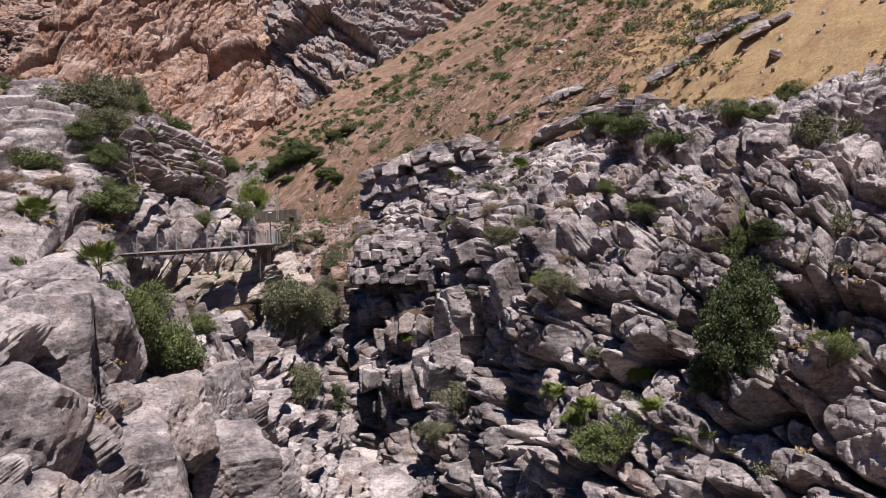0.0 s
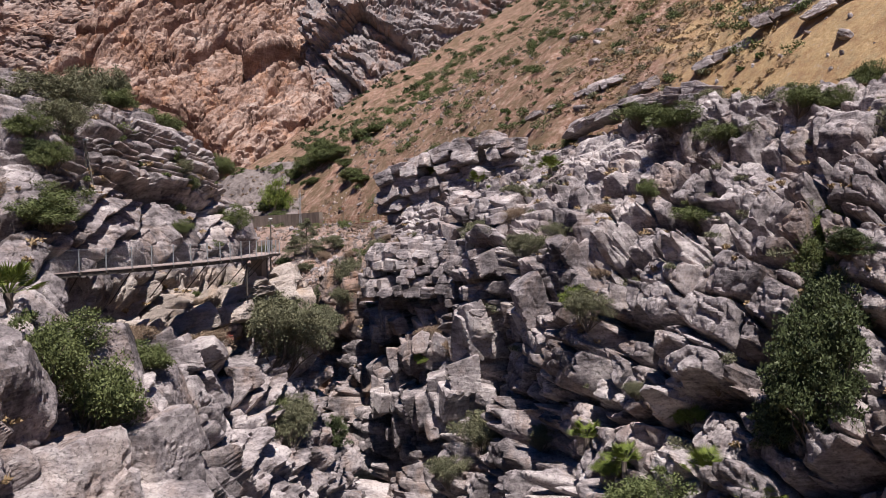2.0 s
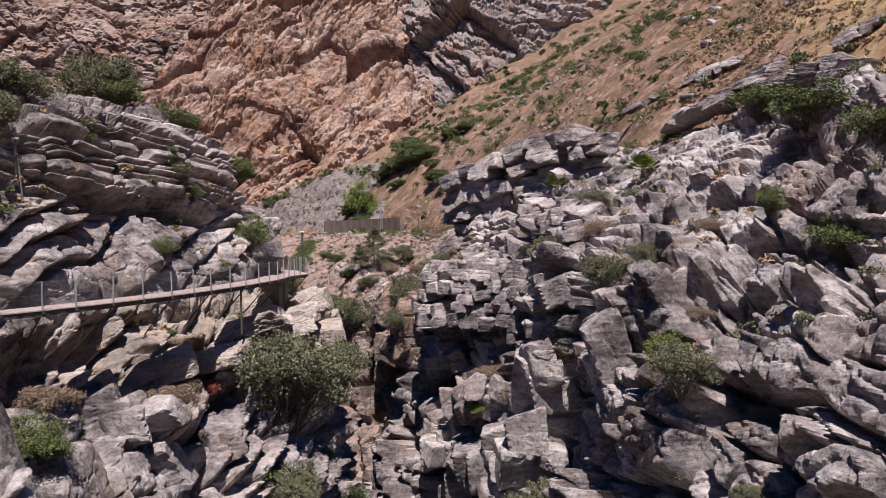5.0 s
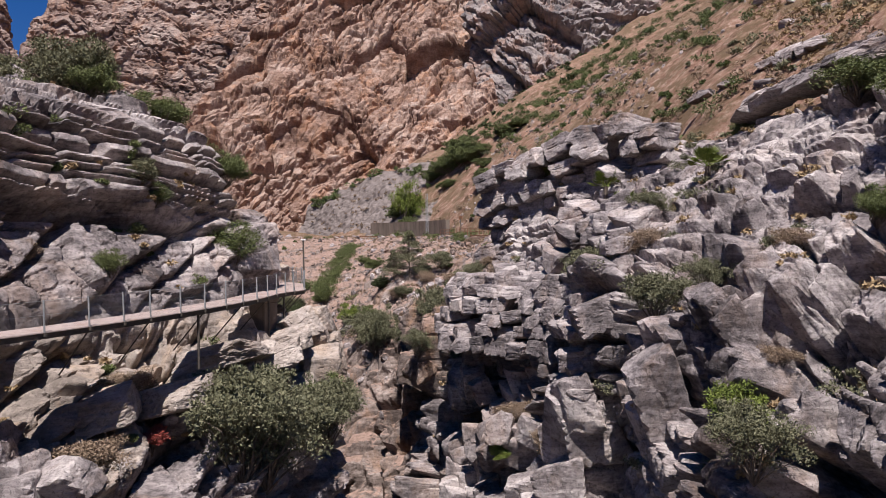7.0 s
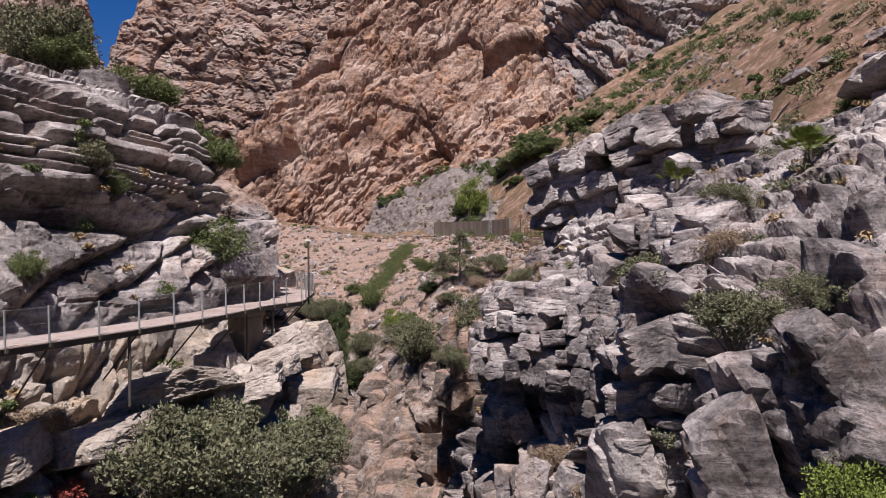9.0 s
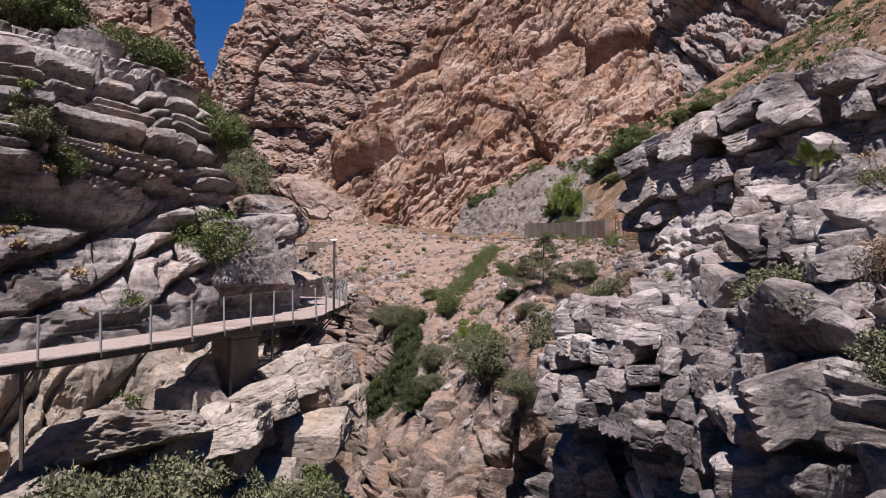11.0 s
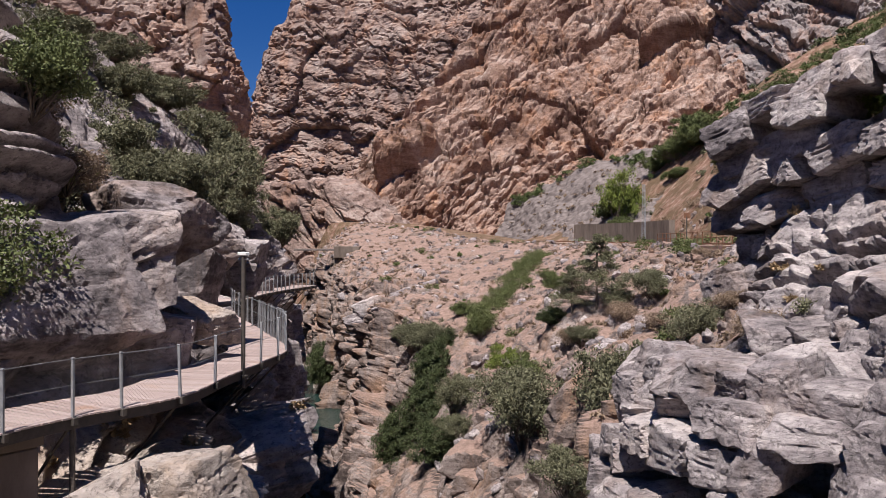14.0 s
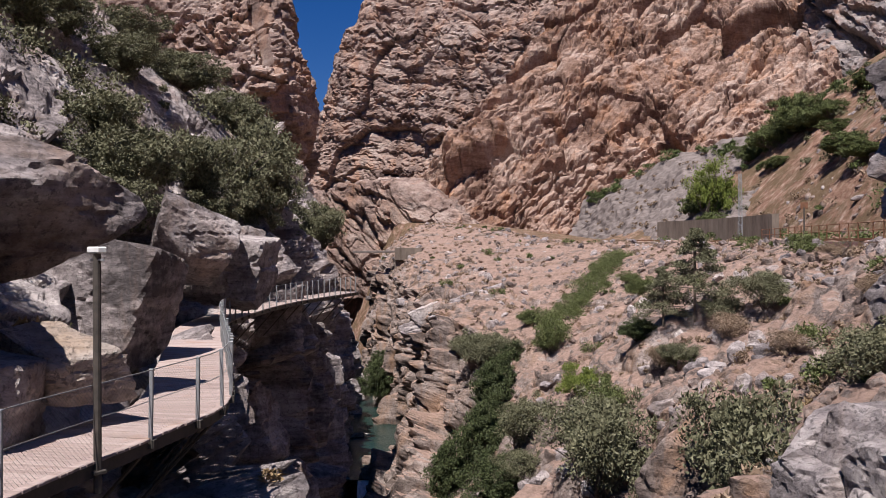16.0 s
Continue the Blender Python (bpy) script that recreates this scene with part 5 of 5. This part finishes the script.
def settle(thing, spots, group, seed):
    """Puts the thing at the first spot and copies at the others: (x, y, z of the foot, scale, height factor)."""
    rng = random.Random(seed)
    thing["group"] = group
    for i, (x, y, z, s, tall) in enumerate(spots):
        if z is None:
            z = float(ground_height(np.array([x]), np.array([y]))[0]) - 0.15
        else:
            near = ROCK_POINTS[((ROCK_POINTS - (x, y, z)) ** 2).sum(1).argmin()]
            if np.linalg.norm(near - (x, y, z)) < 4:
                x, y, z = (float(v) for v in near)
                z += 0.2 * min(1.0, s)
        m = Matrix.LocRotScale((x, y, z), Euler((0, 0, rng.uniform(0, 6.28))), (s, s * rng.uniform(0.9, 1.1), s * tall))
        if i == 0:
            first, home = thing, m
        else:
            copy_thing(thing, m)
    first.matrix_basis = home


olive = shrub("olive_bush", 1, OLIVE_LEAF, "dense grey-green wild olive bush on rock", "bush", 1.5, 2.5, 110, 130, 0.072, puff=0.24)
settle(olive, [(-14.0, 63.6, -8.8, 1.9, 1.15), (-13.2, 61.6, -14.3, 1.35, 1.0), (-12.6, 66.5, -8.6, 1.35, 1.0), (-15.0, 66.0, -8.4, 1.6, 1.1), (-13.4, 65.2, -9.8, 1.9, 1.1), (-12.5, 68.3, -8.8, 1.2, 1.2),
               (-11.8, 59.4, -15.3, 1.4, 1.0), (-1.4, 77.9, -1.4, 1.3, 0.85), (3.5, 72.2, -3.3, 1.1, 1.0), (5.2, 69.6, -1.3, 0.8, 0.9), (3.1, 79.9, 2.0, 0.95, 0.8), (-0.1, 72.5, -18.8, 1.7, 1.0), (-2.8, 71.1, -20.8, 1.2, 0.9),
               (7.7, 59.1, -7.0, 1.1, 1.0), (4.9, 66.7, -17.2, 0.85, 1.2), (14.7, 53.4, -10.5, 0.65, 1.0), (10.9, 55.9, -11.1, 0.65, 0.9), (26.5, 55.5, 2.0, 1.7, 1.1), (25.5, 49.5, -4.2, 1.6, 1.0),
               (-23.2, 66.5, 3.2, 1.1, 0.75), (-23.5, 52.3, 5.8, 1.3, 0.8), (-26.5, 57.5, 7.0, 1.3, 0.8), (-28.0, 55.5, 6.9, 1.6, 0.8),
               (-23.3, 120.4, -2.4, 1.25, 0.8), (-25.6, 120.6, -3.0, 0.8, 0.8), (-26.2, 115.7, -5.4, 0.75, 0.9), (-52, 130.5, -8, 1.5, 0.9), (-48.6, 128.9, -9.3, 1.4, 1.1), (-54.7, 132.8, -9.8, 1.4, 1.1), (-35.5, 113.6, -12.7, 1.0, 1.0),
               (-16.0, 97.2, -7.0, 1.55, 1.35), (-28.5, 110.5, -10.5, 1.5, 1.1), (-21.5, 102.0, -9.5, 1.4, 1.2), (-38.0, 117.0, -12.0, 1.4, 1.1), (-12.5, 98.5, -3.2, 1.0, 0.9), (-25.7, 106.7, -10.4, 1.9, 1.15), (-16.1, 88.9, -8.5, 0.9, 1.0)], "wild olive bushes", 1)
broad = shrub("olive_bush", 11, OLIVE_LEAF, "broad dense olive-green bush on the slope above the walkway", "bush", 2.6, 3.0, 180, 110, 0.11, 0.08, puff=0.17)
settle(broad, [(-57.0, 97.0, 15.4, 1.0, 0.9), (-54.7, 98.4, 12.5, 0.9, 0.9), (-50.0, 91.0, 13.0, 1.1, 0.8), (-61.3, 112.3, 10.4, 1.2, 1.0), (-53.0, 93.5, 14.5, 1.0, 0.8), (-57.5, 105.0, 12.0, 1.1, 0.9), (-64.0, 104.0, 17.0, 1.1, 0.8), (-41.5, 91.3, 4.0, 1.0, 1.0), (-54.3, 96.3, 10.6, 0.9, 0.8), (-53.3, 92.8, 11.0, 0.8, 0.8), (-59.1, 102.7, 11.0, 1.0, 0.9), (-60.0, 121.0, 3.0, 1.2, 1.2), (-38.4, 91.6, 2.4, 0.8, 0.9), (-47.0, 99.6, 3.0, 1.0, 1.0), (-54.0, 109.5, 3.0, 1.2, 1.1), (-44.0, 93.0, 6.5, 1.0, 1.0), (-45.0, 96.5, 4.4, 1.1, 1.1), (-49.0, 101.0, 4.5, 1.2, 1.1), (-52.5, 106.0, 4.5, 1.25, 1.2), (-56.0, 111.5, 5.0, 1.35, 1.3), (-58.5, 116.5, 5.5, 1.4, 1.3), (-61.0, 113.0, 9.0, 1.3, 1.2)], "broad bushes above the walkway", 11)
green = shrub("green_bush", 2, GREEN_LEAF, "leafy dark-green bush growing from the rocks", "bush", 1.5, 2.2, 110, 130, 0.076, puff=0.25)
settle(green, [(-23.1, 75.8, 5.2, 0.9, 1.1), (-28.6, 76.0, 9.0, 1.4, 0.8), (-31.3, 73.1, 10.4, 1.5, 0.7), (-27.0, 78.0, 6.8, 1.1, 0.9), (-24.0, 49.6, 5.1, 0.9, 0.8), (-22.3, 48.5, 3.3, 0.8, 0.9), (-21.9, 47.2, 0.6, 1.25, 0.7), (-20.9, 45.7, -0.1, 1.5, 0.6), (-15.6, 39.6, -9.1, 1.5, 1.2), (-16.0, 40.8, -6.3, 1.25, 0.9), (-15.2, 37.4, -7.2, 1.2, 1.3), (-21.4, 73.5, -0.1, 1.4, 0.9), (-20.2, 61.8, -0.7, 0.6, 1.0), (-22.9, 68.1, 2.8, 0.8, 0.8),
               (-31.2, 112.7, -7.0, 1.15, 1.0), (-43, 130.8, -10.2, 1.4, 1.1), (-38.0, 137.5, -3.4, 1.0, 0.8), (-50, 137, -6, 1.0, 0.8), (-43.6, 143, -2, 0.9, 0.7),
               (15.5, 63.1, -0.7, 1.35, 0.7), (14.5, 78.6, 8.2, 1.8, 0.6), (16.2, 69.7, 6.8, 1.5, 0.65), (18.1, 65.1, 5.2, 1.3, 0.7), (22.0, 60.6, 6.5, 1.05, 0.9), (24.3, 60.7, 6.8, 0.85, 0.9), (27.6, 63.5, 9.0, 0.9, 1.0),
               (10.4, 49.6, -16.8, 1.7, 0.8), (20.2, 52.0, -4.0, 1.2, 1.1), (20.9, 40.2, -8.8, 0.9, 0.9), (-12.8, 70.4, -9.0, 1.2, 1.1), (-17.6, 75.8, -8.2, 1.15, 1.0), (9.0, 90.5, 7.8, 0.9, 0.7), (12.6, 66.8, 1.6, 0.8, 0.9), (-15.0, 45.6, -6.8, 1.0, 0.8), (-26.5, 46.6, 1.6, 1.3, 0.7), (-30.5, 60.5, 8.6, 1.5, 0.7)], "green bushes in the gorge", 2)
dark = shrub("carob_tree", 3, DARK_LEAF, "tall dense dark-green tree against the cliff", "tree", 1.7, 3.4, 150, 150, 0.095, 0.07, puff=0.25)
settle(dark, [(17.6, 46.5, -11.0, 1.5, 1.4), (16.4, 48.5, -12.4, 1.1, 0.9), (20.0, 50.0, -7.6, 1.4, 1.1), (21.1, 49.9, -2.9, 0.8, 0.6), (-31.0, 119.7, -4.7, 0.85, 0.5), (-22.7, 48.6, 4.3, 0.6, 0.5),
              (-36.9, 113.1, -14.3, 1.1, 1.0), (-43.3, 121.1, -14.4, 1.25, 1.2), (-46.0, 126.2, -11.6, 1.25, 1.1), (-48.0, 129.8, -8.8, 1.0, 0.7), (-45.0, 122.5, -18.0, 1.3, 1.3), (-90.0, 156.0, -20.0, 1.6, 1.3), (-11.0, 66.0, -17.0, 1.0, 0.8)], "dark trees", 3)
hill_pine = shrub("pine_tree", 13, GREEN_LEAF, "rounded mid-green pine on the slope above the railway", "tree", 3.6, 5.2, 210, 110, 0.2, 0.1, trunk=0.5, puff=0.18)
settle(hill_pine, [(-51.0, 197.0, None, 0.7, 0.8), (-46.5, 193.5, None, 1.0, 0.9), (-43.0, 193.5, None, 1.1, 1.0), (-40.0, 191.5, None, 0.95, 0.95), (-37.5, 190.0, None, 0.75, 0.85), (-44.5, 188.5, None, 0.75, 0.55), (-35.5, 184.0, None, 0.75, 0.55),
                   (-31.0, 172.0, None, 0.85, 0.65), (-28.0, 167.0, None, 0.7, 0.55), (-54.5, 186.5, 6.0, 0.7, 0.8), (-49.6, 181.0, 4.0, 0.75, 0.6), (-33.0, 194.0, None, 0.8, 0.7), (-29.0, 190.0, None, 0.7, 0.6)], "pines above the railway", 13)
bright = shrub("bright_bush", 4, BRIGHT_LEAF, "bright green leafy bush on rock", "bush", 1.4, 1.8, 100, 140, 0.076, puff=0.25)
settle(bright, [(7.6, 64.0, -6.8, 1.15, 1.05), (-51.5, 182.8, 6.5, 2.4, 1.7), (-34.5, 119.8, -8.2, 1.1, 1.0), (20.9, 54.4, -2.0, 1.0, 1.3), (13.4, 54.5, -12.0, 0.8, 1.0), (23.5, 45.0, -9.5, 1.1, 1.0), (-8.6, 100.4, 7.2, 1.2, 0.7), (-6.0, 78.0, -12.4, 0.5, 1.0), (9.2, 54.2, -15.4, 0.7, 1.0)], "bright green bushes", 4)
dry = shrub("dry_shrub", 5, DRY_LEAF, "leafless brown dry shrub", "shrub", 1.1, 1.2, 50, 130, 0.058, 0.03, puff=0.3)
settle(dry, [(-2.7, 77.4, -11.6, 1.1, 1.0), (3.2, 77.2, -0.4, 1.2, 1.1), (-23.3, 60.2, -1.2, 0.8, 1.0), (-18.4, 60.6, -6.2, 1.2, 0.9), (-16.5, 56.0, -8.0, 1.3, 0.9), (-24.5, 45.0, -0.6, 1.3, 0.7), (-26, 42.5, -0.8, 1.3, 0.7), (-16.8, 49.8, -6.2, 1.1, 0.9),
             (9.2, 61.8, -6.2, 1.0, 0.8), (10.2, 68.4, 0.2, 1.0, 0.8), (-12.2, 99.6, -1.6, 1.0, 0.9), (-9.4, 92.6, -1.8, 0.9, 0.9), (-24.8, 76.0, 4.4, 1.1, 1.0), (-26.0, 81.5, 3.2, 1.2, 1.0), (13.0, 92.0, 9.6, 1.1, 0.8), (-23.9, 79.6, 3.3, 0.9, 0.9),
             (-18.5, 108.8, -3.2, 0.9, 0.8), (-20.9, 125.8, -0.2, 1.0, 0.8), (-24.2, 117.4, -4.1, 1.2, 0.9), (-27.7, 115.8, -5.5, 1.0, 0.9), (-4.8, 79.0, -10.4, 1.2, 1.0), (9.5, 65.3, -4.5, 0.8, 0.8), (-15.6, 110.5, -1.4, 1.0, 0.8), (11.8, 58.0, -8.8, 0.9, 0.7), (18.5, 57.5, 0.6, 1.0, 0.8)], "dry shrubs", 5)
red = shrub("red_shrub", 6, RED_LEAF, "small shrub with reddish leaves below the walkway", "shrub", 0.9, 1.1, 36, 90, 0.08, puff=0.28)
settle(red, [(-16.2, 60.8, -8.2, 0.85, 1.0)], "red shrub", 6)
tree = shrub("olive_tree", 7, OLIVE_LEAF, "old olive tree with a spreading grey-green crown", "tree", 2.6, 2.8, 150, 170, 0.11, 0.09, trunk=1.6, puff=0.22)
settle(tree, [(-32.6, 73.2, None, 1.3, 1.15), (-39.0, 83.5, None, 0.7, 0.8)], "olive trees on the rim", 7)
palm = fan_palm(8)
settle(palm, [(15.6, 47.6, -14.8, 1.3, 1.0), (13.4, 50.0, -14.7, 1.2, 1.0), (9.6, 53.1, -15.4, 1.1, 1.0), (6.9, 58.0, -14.5, 1.2, 1.0), (-17.7, 38.0, -3.5, 1.4, 1.0), (-22.8, 41.4, -1.6, 1.4, 0.9), (6.6, 82.0, 4.6, 1.25, 1.0), (-1.0, 92.6, 4.1, 1.25, 1.0), (1.0, 88.5, 2.2, 1.1, 1.0), (-25.4, 81.4, 3.6, 1.2, 1.0)], "dwarf palms", 8)
pine = conifer(9)
settle(pine, [(-27.3, 120.4, -3.1, 1.25, 0.9), (-28.8, 119.6, -3.6, 0.9, 0.8)], "young pines", 9)


def scatter(name, material, label, spots, leaf, per, wide, seed, category):
    """Low growth that nobody would count, as one object of loose leaf clumps."""
    rng = np.random.RandomState(seed)
    centres, radii = [], []
    for x, y, z, s in spots:
        for _ in range(5):
            centres.append((x + rng.normal(0, 0.36) * s * wide, y + rng.normal(0, 0.36) * s * wide, z + s * wide * rng.uniform(0.1, 0.55)))
            radii.append(s * wide * rng.uniform(0.3, 0.6))
    ob = new(name, leaf_cloud(name, centres, radii, per, leaf, material, seed))
    return tagged(ob, label, category, kind="stuff")


def hill_spots(count, seed, low, high, region):
    rng = np.random.RandomState(seed)
    x0, x1, y0, y1 = region
    x, y = rng.uniform(x0, x1, count * 3), rng.uniform(y0, y1, count * 3)
    d, _ = beside(x, y, RIGHT_RIM + [(-200, 250, 10)])
    p = np.stack([x, y, 0 * x], 1)
    keep = (d > 9) & (smooth_noise(p * 0.05, seed) + 0.5 * smooth_noise(p * 0.16, seed + 1) > -0.15)
    x, y = x[keep][:count], y[keep][:count]
    z = ground_height(x, y)
    return [(a, b, c, s) for a, b, c, s in zip(x, y, z, rng.uniform(low, high, len(x)))]


scatter("hill_scrub", SCRUB_LEAF, "low green scrub dotted over the dry hillside", hill_spots(1100, 1, 0.5, 2.1, (-60, 95, 85, 280)), 0.22, 62, 1.1, 31, "scrub")
scatter("hill_scrub", OLIVE_LEAF, "pale green low scrub over the dry hillside", hill_spots(380, 2, 0.4, 1.2, (-60, 85, 95, 260)), 0.25, 34, 1.3, 32, "scrub")
scatter("hill_scrub", DRY_LEAF, "dry brown heath over the hillside", hill_spots(1100, 3, 0.3, 0.9, (-60, 75, 95, 240)), 0.26, 9, 1.4, 33, "scrub")
scatter("hill_scrub", DARK_LEAF, "dark bushes high on the hillside", hill_spots(260, 4, 0.9, 2.0, (-90, 160, 230, 420)), 0.6, 30, 1.6, 34, "scrub")


def grid_spots(grid, norm, count, seed, low, high, steep=0.35, zmin=-16.0):
    """Spots on the flatter parts of a rock sheet."""
    rng = np.random.RandomState(seed)
    g = grid.reshape(-1, 3)
    dn = np.cross(np.gradient(grid, axis=1), np.gradient(grid, axis=0))
    dn /= np.linalg.norm(dn, axis=2, keepdims=True) + 1e-9
    up = np.abs(dn[..., 2]).ravel()
    ok = np.flatnonzero((up > steep) & (g[:, 2] > zmin) & (smooth_noise(g * 0.3, seed) > -0.1))
    pick = g[rng.choice(ok, count, replace=False)]
    return [(*p, s) for p, s in zip(pick, rng.uniform(low, high, count))]


scatter("dry_grass", STRAW, "tufts of straw-coloured dry grass on rock ledges", grid_spots(R_GRID, R_NORM, 460, 5, 0.15, 0.45, 0.5), 0.17, 14, 1.2, 35, "grass")
scatter("dry_grass", STRAW, "tufts of dry grass on the left wall", grid_spots(L_GRID, L_NORM, 320, 6, 0.15, 0.4, 0.5), 0.17, 14, 1.2, 36, "grass")
scatter("dry_grass", DRY_LEAF, "dry brown tufts on the terrace slope", grid_spots(FR_GRID, FR_NORM, 1100, 7, 0.15, 0.5, 0.55, -10), 0.14, 14, 1.2, 37, "grass")
scatter("ledge_scrub", OLIVE_LEAF, "small grey-green shrubs in rock crevices", grid_spots(R_GRID, R_NORM, 190, 8, 0.35, 0.95, 0.4), 0.1, 85, 1.1, 38, "scrub")
scatter("ledge_scrub", GREEN_LEAF, "small green shrubs in rock crevices", grid_spots(L_GRID, L_NORM, 80, 9, 0.3, 0.8, 0.45), 0.1, 85, 1.1, 39, "scrub")
scatter("terrace_scrub", GREEN_LEAF, "low green shrubs on the terrace slope", grid_spots(FR_GRID, FR_NORM, 60, 10, 0.4, 1.0, 0.6, -9), 0.11, 130, 1.1, 40, "scrub")
scatter("rim_scrub", OLIVE_LEAF, "grey-green scrub on the slope above the walkway", grid_spots(FL_GRID, FL_NORM, 520, 12, 0.4, 1.3, 0.2, 2), 0.16, 48, 1.2, 41, "scrub")
left_rng = np.random.RandomState(3)
lx, ly = left_rng.uniform(-110, -27, 700), left_rng.uniform(40, 170, 700)
ld, _ = beside(lx, ly, LEFT_TOP)
lx, ly = lx[ld < -0.5][:200], ly[ld < -0.5][:200]
scatter("rim_scrub", GREEN_LEAF, "green scrub on the hillside above the left wall", list(zip(lx, ly, ground_height(lx, ly), left_rng.uniform(0.5, 1.5, len(lx)))), 0.3, 34, 1.3, 42, "scrub")
scatter("slope_tufts", DRY_LEAF, "brown tufts on the sprayed-concrete slope", grid_spots(SLOPE_GRID, SLOPE_NORM, 170, 51, 0.25, 0.7, 0.0), 0.2, 16, 1.2, 45, "grass")
scatter("slope_scrub", SCRUB_LEAF, "green scrub along the top of the sprayed-concrete slope", [(x, y, z, q) for x, y, z, q in grid_spots(SLOPE_GRID[-14:], SLOPE_NORM, 60, 52, 0.7, 1.6, 0.0)], 0.24, 60, 1.2, 46, "scrub")
ivy_rng = random.Random(44)
IVY_A, IVY_B = (-45.8, 133.5, -6.0), (-51.2, 157.0, -0.5)
ivy = []
for k in range(60):
    u, w = k / 59, ivy_rng.uniform(-1, 1) * (1.5 - 0.5 * k / 59)
    ivy.append((IVY_A[0] + (IVY_B[0] - IVY_A[0]) * u + 0.8 * w, IVY_A[1] + (IVY_B[1] - IVY_A[1]) * u + 0.3 * w, IVY_A[2] + (IVY_B[2] - IVY_A[2]) * u, ivy_rng.uniform(0.9, 1.25)))
ivy = [(*ROCK_POINTS[((ROCK_POINTS - (x, y, z)) ** 2).sum(1).argmin()], q) for x, y, z, q in ivy]
scatter("ivy_patch", GREEN_LEAF, "long slanting band of green creeper on the scree", ivy, 0.1, 150, 1.3, 43, "creeper")

meadow = [q for q in hill_spots(2600, 21, 0.2, 0.55, (12, 75, 70, 150))]
scatter("meadow_grass", STRAW, "straw-coloured dry grass tufts on the meadow", meadow, 0.22, 9, 1.3, 44, "grass")

# small rubble on the terrace slope, as one object
def rubble(name, spots, material, label, seed):
    dirs, tris = ico_dirs(2)
    rng = np.random.RandomState(seed)
    vs, fs = [], []
    for x, y, z, s in spots:
        spin = np.array(Euler(rng.uniform(0, 6.28, 3)).to_matrix())
        v = dirs * rng.uniform(0.7, 1.15, (len(dirs), 1)) * np.array([1.3, 1.0, 0.7]) * s
        fs.append(tris + len(vs) * len(dirs))
        vs.append(v @ spin.T + (x, y, z + 0.15 * s))
    tagged(new(name, mesh_from(name, np.vstack(vs), np.vstack(fs), material)), label, "rubble", kind="stuff")


rubble("rubble", grid_spots(FR_GRID, FR_NORM, 900, 22, 0.08, 0.42, 0.55, -12), WARM_ROCK, "loose grey-pink stones strewn over the terrace slope", 1)
rubble("rubble", grid_spots(FR_GRID, FR_NORM, 450, 23, 0.1, 0.55, 0.45, -16), GREY_ROCK, "loose grey stones on the terrace slope", 2)
rubble("rubble", hill_spots(500, 26, 0.1, 0.5, (-52, 0, 110, 190)), WARM_ROCK, "pinkish stones strewn on the slope above the track", 4)
rubble("rubble", hill_spots(420, 24, 0.08, 0.35, (-40, 70, 75, 190)), GREY_ROCK, "grey stones strewn over the dry hillside", 3)

# stones lying on the terrace and hillside
stone_rng = random.Random(12)
for k, (x, y, z, s) in enumerate(grid_spots(FR_GRID, FR_NORM, 150, 14, 0.12, 0.6, 0.62, -9)):
    stone("stone", STONES[k % 6], (x, y, z + 0.1 * s), (s * 1.2, s, s * 0.75), (stone_rng.uniform(-20, 20), stone_rng.uniform(-20, 20), stone_rng.uniform(0, 360)),
          "grey-pink limestone stone on the scree", "stone", "stones on the terrace slope")
for k, (x, y, z, s) in enumerate(hill_spots(110, 15, 0.25, 0.9, (-30, 70, 80, 200))):
    stone("stone", STONES[(k * 2) % 6], (x, y, z + 0.1), (s * 1.5, s, s * 0.6), (8, 5, stone_rng.uniform(0, 360)), "flat grey rock outcrop in the dry grass", "stone", "rocks on the hillside")


# ---- walkway planks, last ----
def build_planks():
    pitch = 0.15
    near_from, near_to = along(68.0), along(96.0)
    bm = bmesh.new()
    box(bm, (0.132, DECK_WIDTH, 0.045), None, 0.006)
    me = bpy.data.meshes.new("plank")
    bm.to_mesh(me)
    bm.free()
    me.materials.append(PLANK)
    rng = random.Random(77)
    corners = np.array([(sx * 0.066, sy * DECK_WIDTH / 2, sz * 0.022) for sx in (-1, 1) for sy in (-1, 1) for sz in (-1, 1)])
    quads = np.array([(0, 1, 3, 2), (4, 6, 7, 5), (0, 4, 5, 1), (2, 3, 7, 6), (0, 2, 6, 4), (1, 5, 7, 3)])
    vs, fs, made = [], [], 0
    for k in range(int(LENGTH / pitch)):
        s = k * pitch
        p, t = on_deck(s, DECK_WIDTH / 2 - 0.05 + rng.uniform(-0.015, 0.015), -0.02 + rng.uniform(-0.004, 0.004))
        m = Matrix.Translation(p) @ pose(0, 0, 0, 0, 0, math.degrees(math.atan2(t.y, t.x)) + rng.uniform(-0.5, 0.5))
        if near_from < s < near_to and made < 300:
            ob = new("plank", me)
            ob.parent = WALKWAY
            ob.matrix_basis = m
            made += 1
        else:
            fs.append(quads + 8 * len(vs))
            vs.append(corners @ np.array(m.to_3x3()).T + np.array(m.translation))
    rest = new("planks", mesh_from("planks", np.vstack(vs), np.vstack(fs), PLANK))
    rest.parent = WALKWAY
    tagged(rest, "weathered pinkish-grey deck planks", kind="stuff")


build_planks()
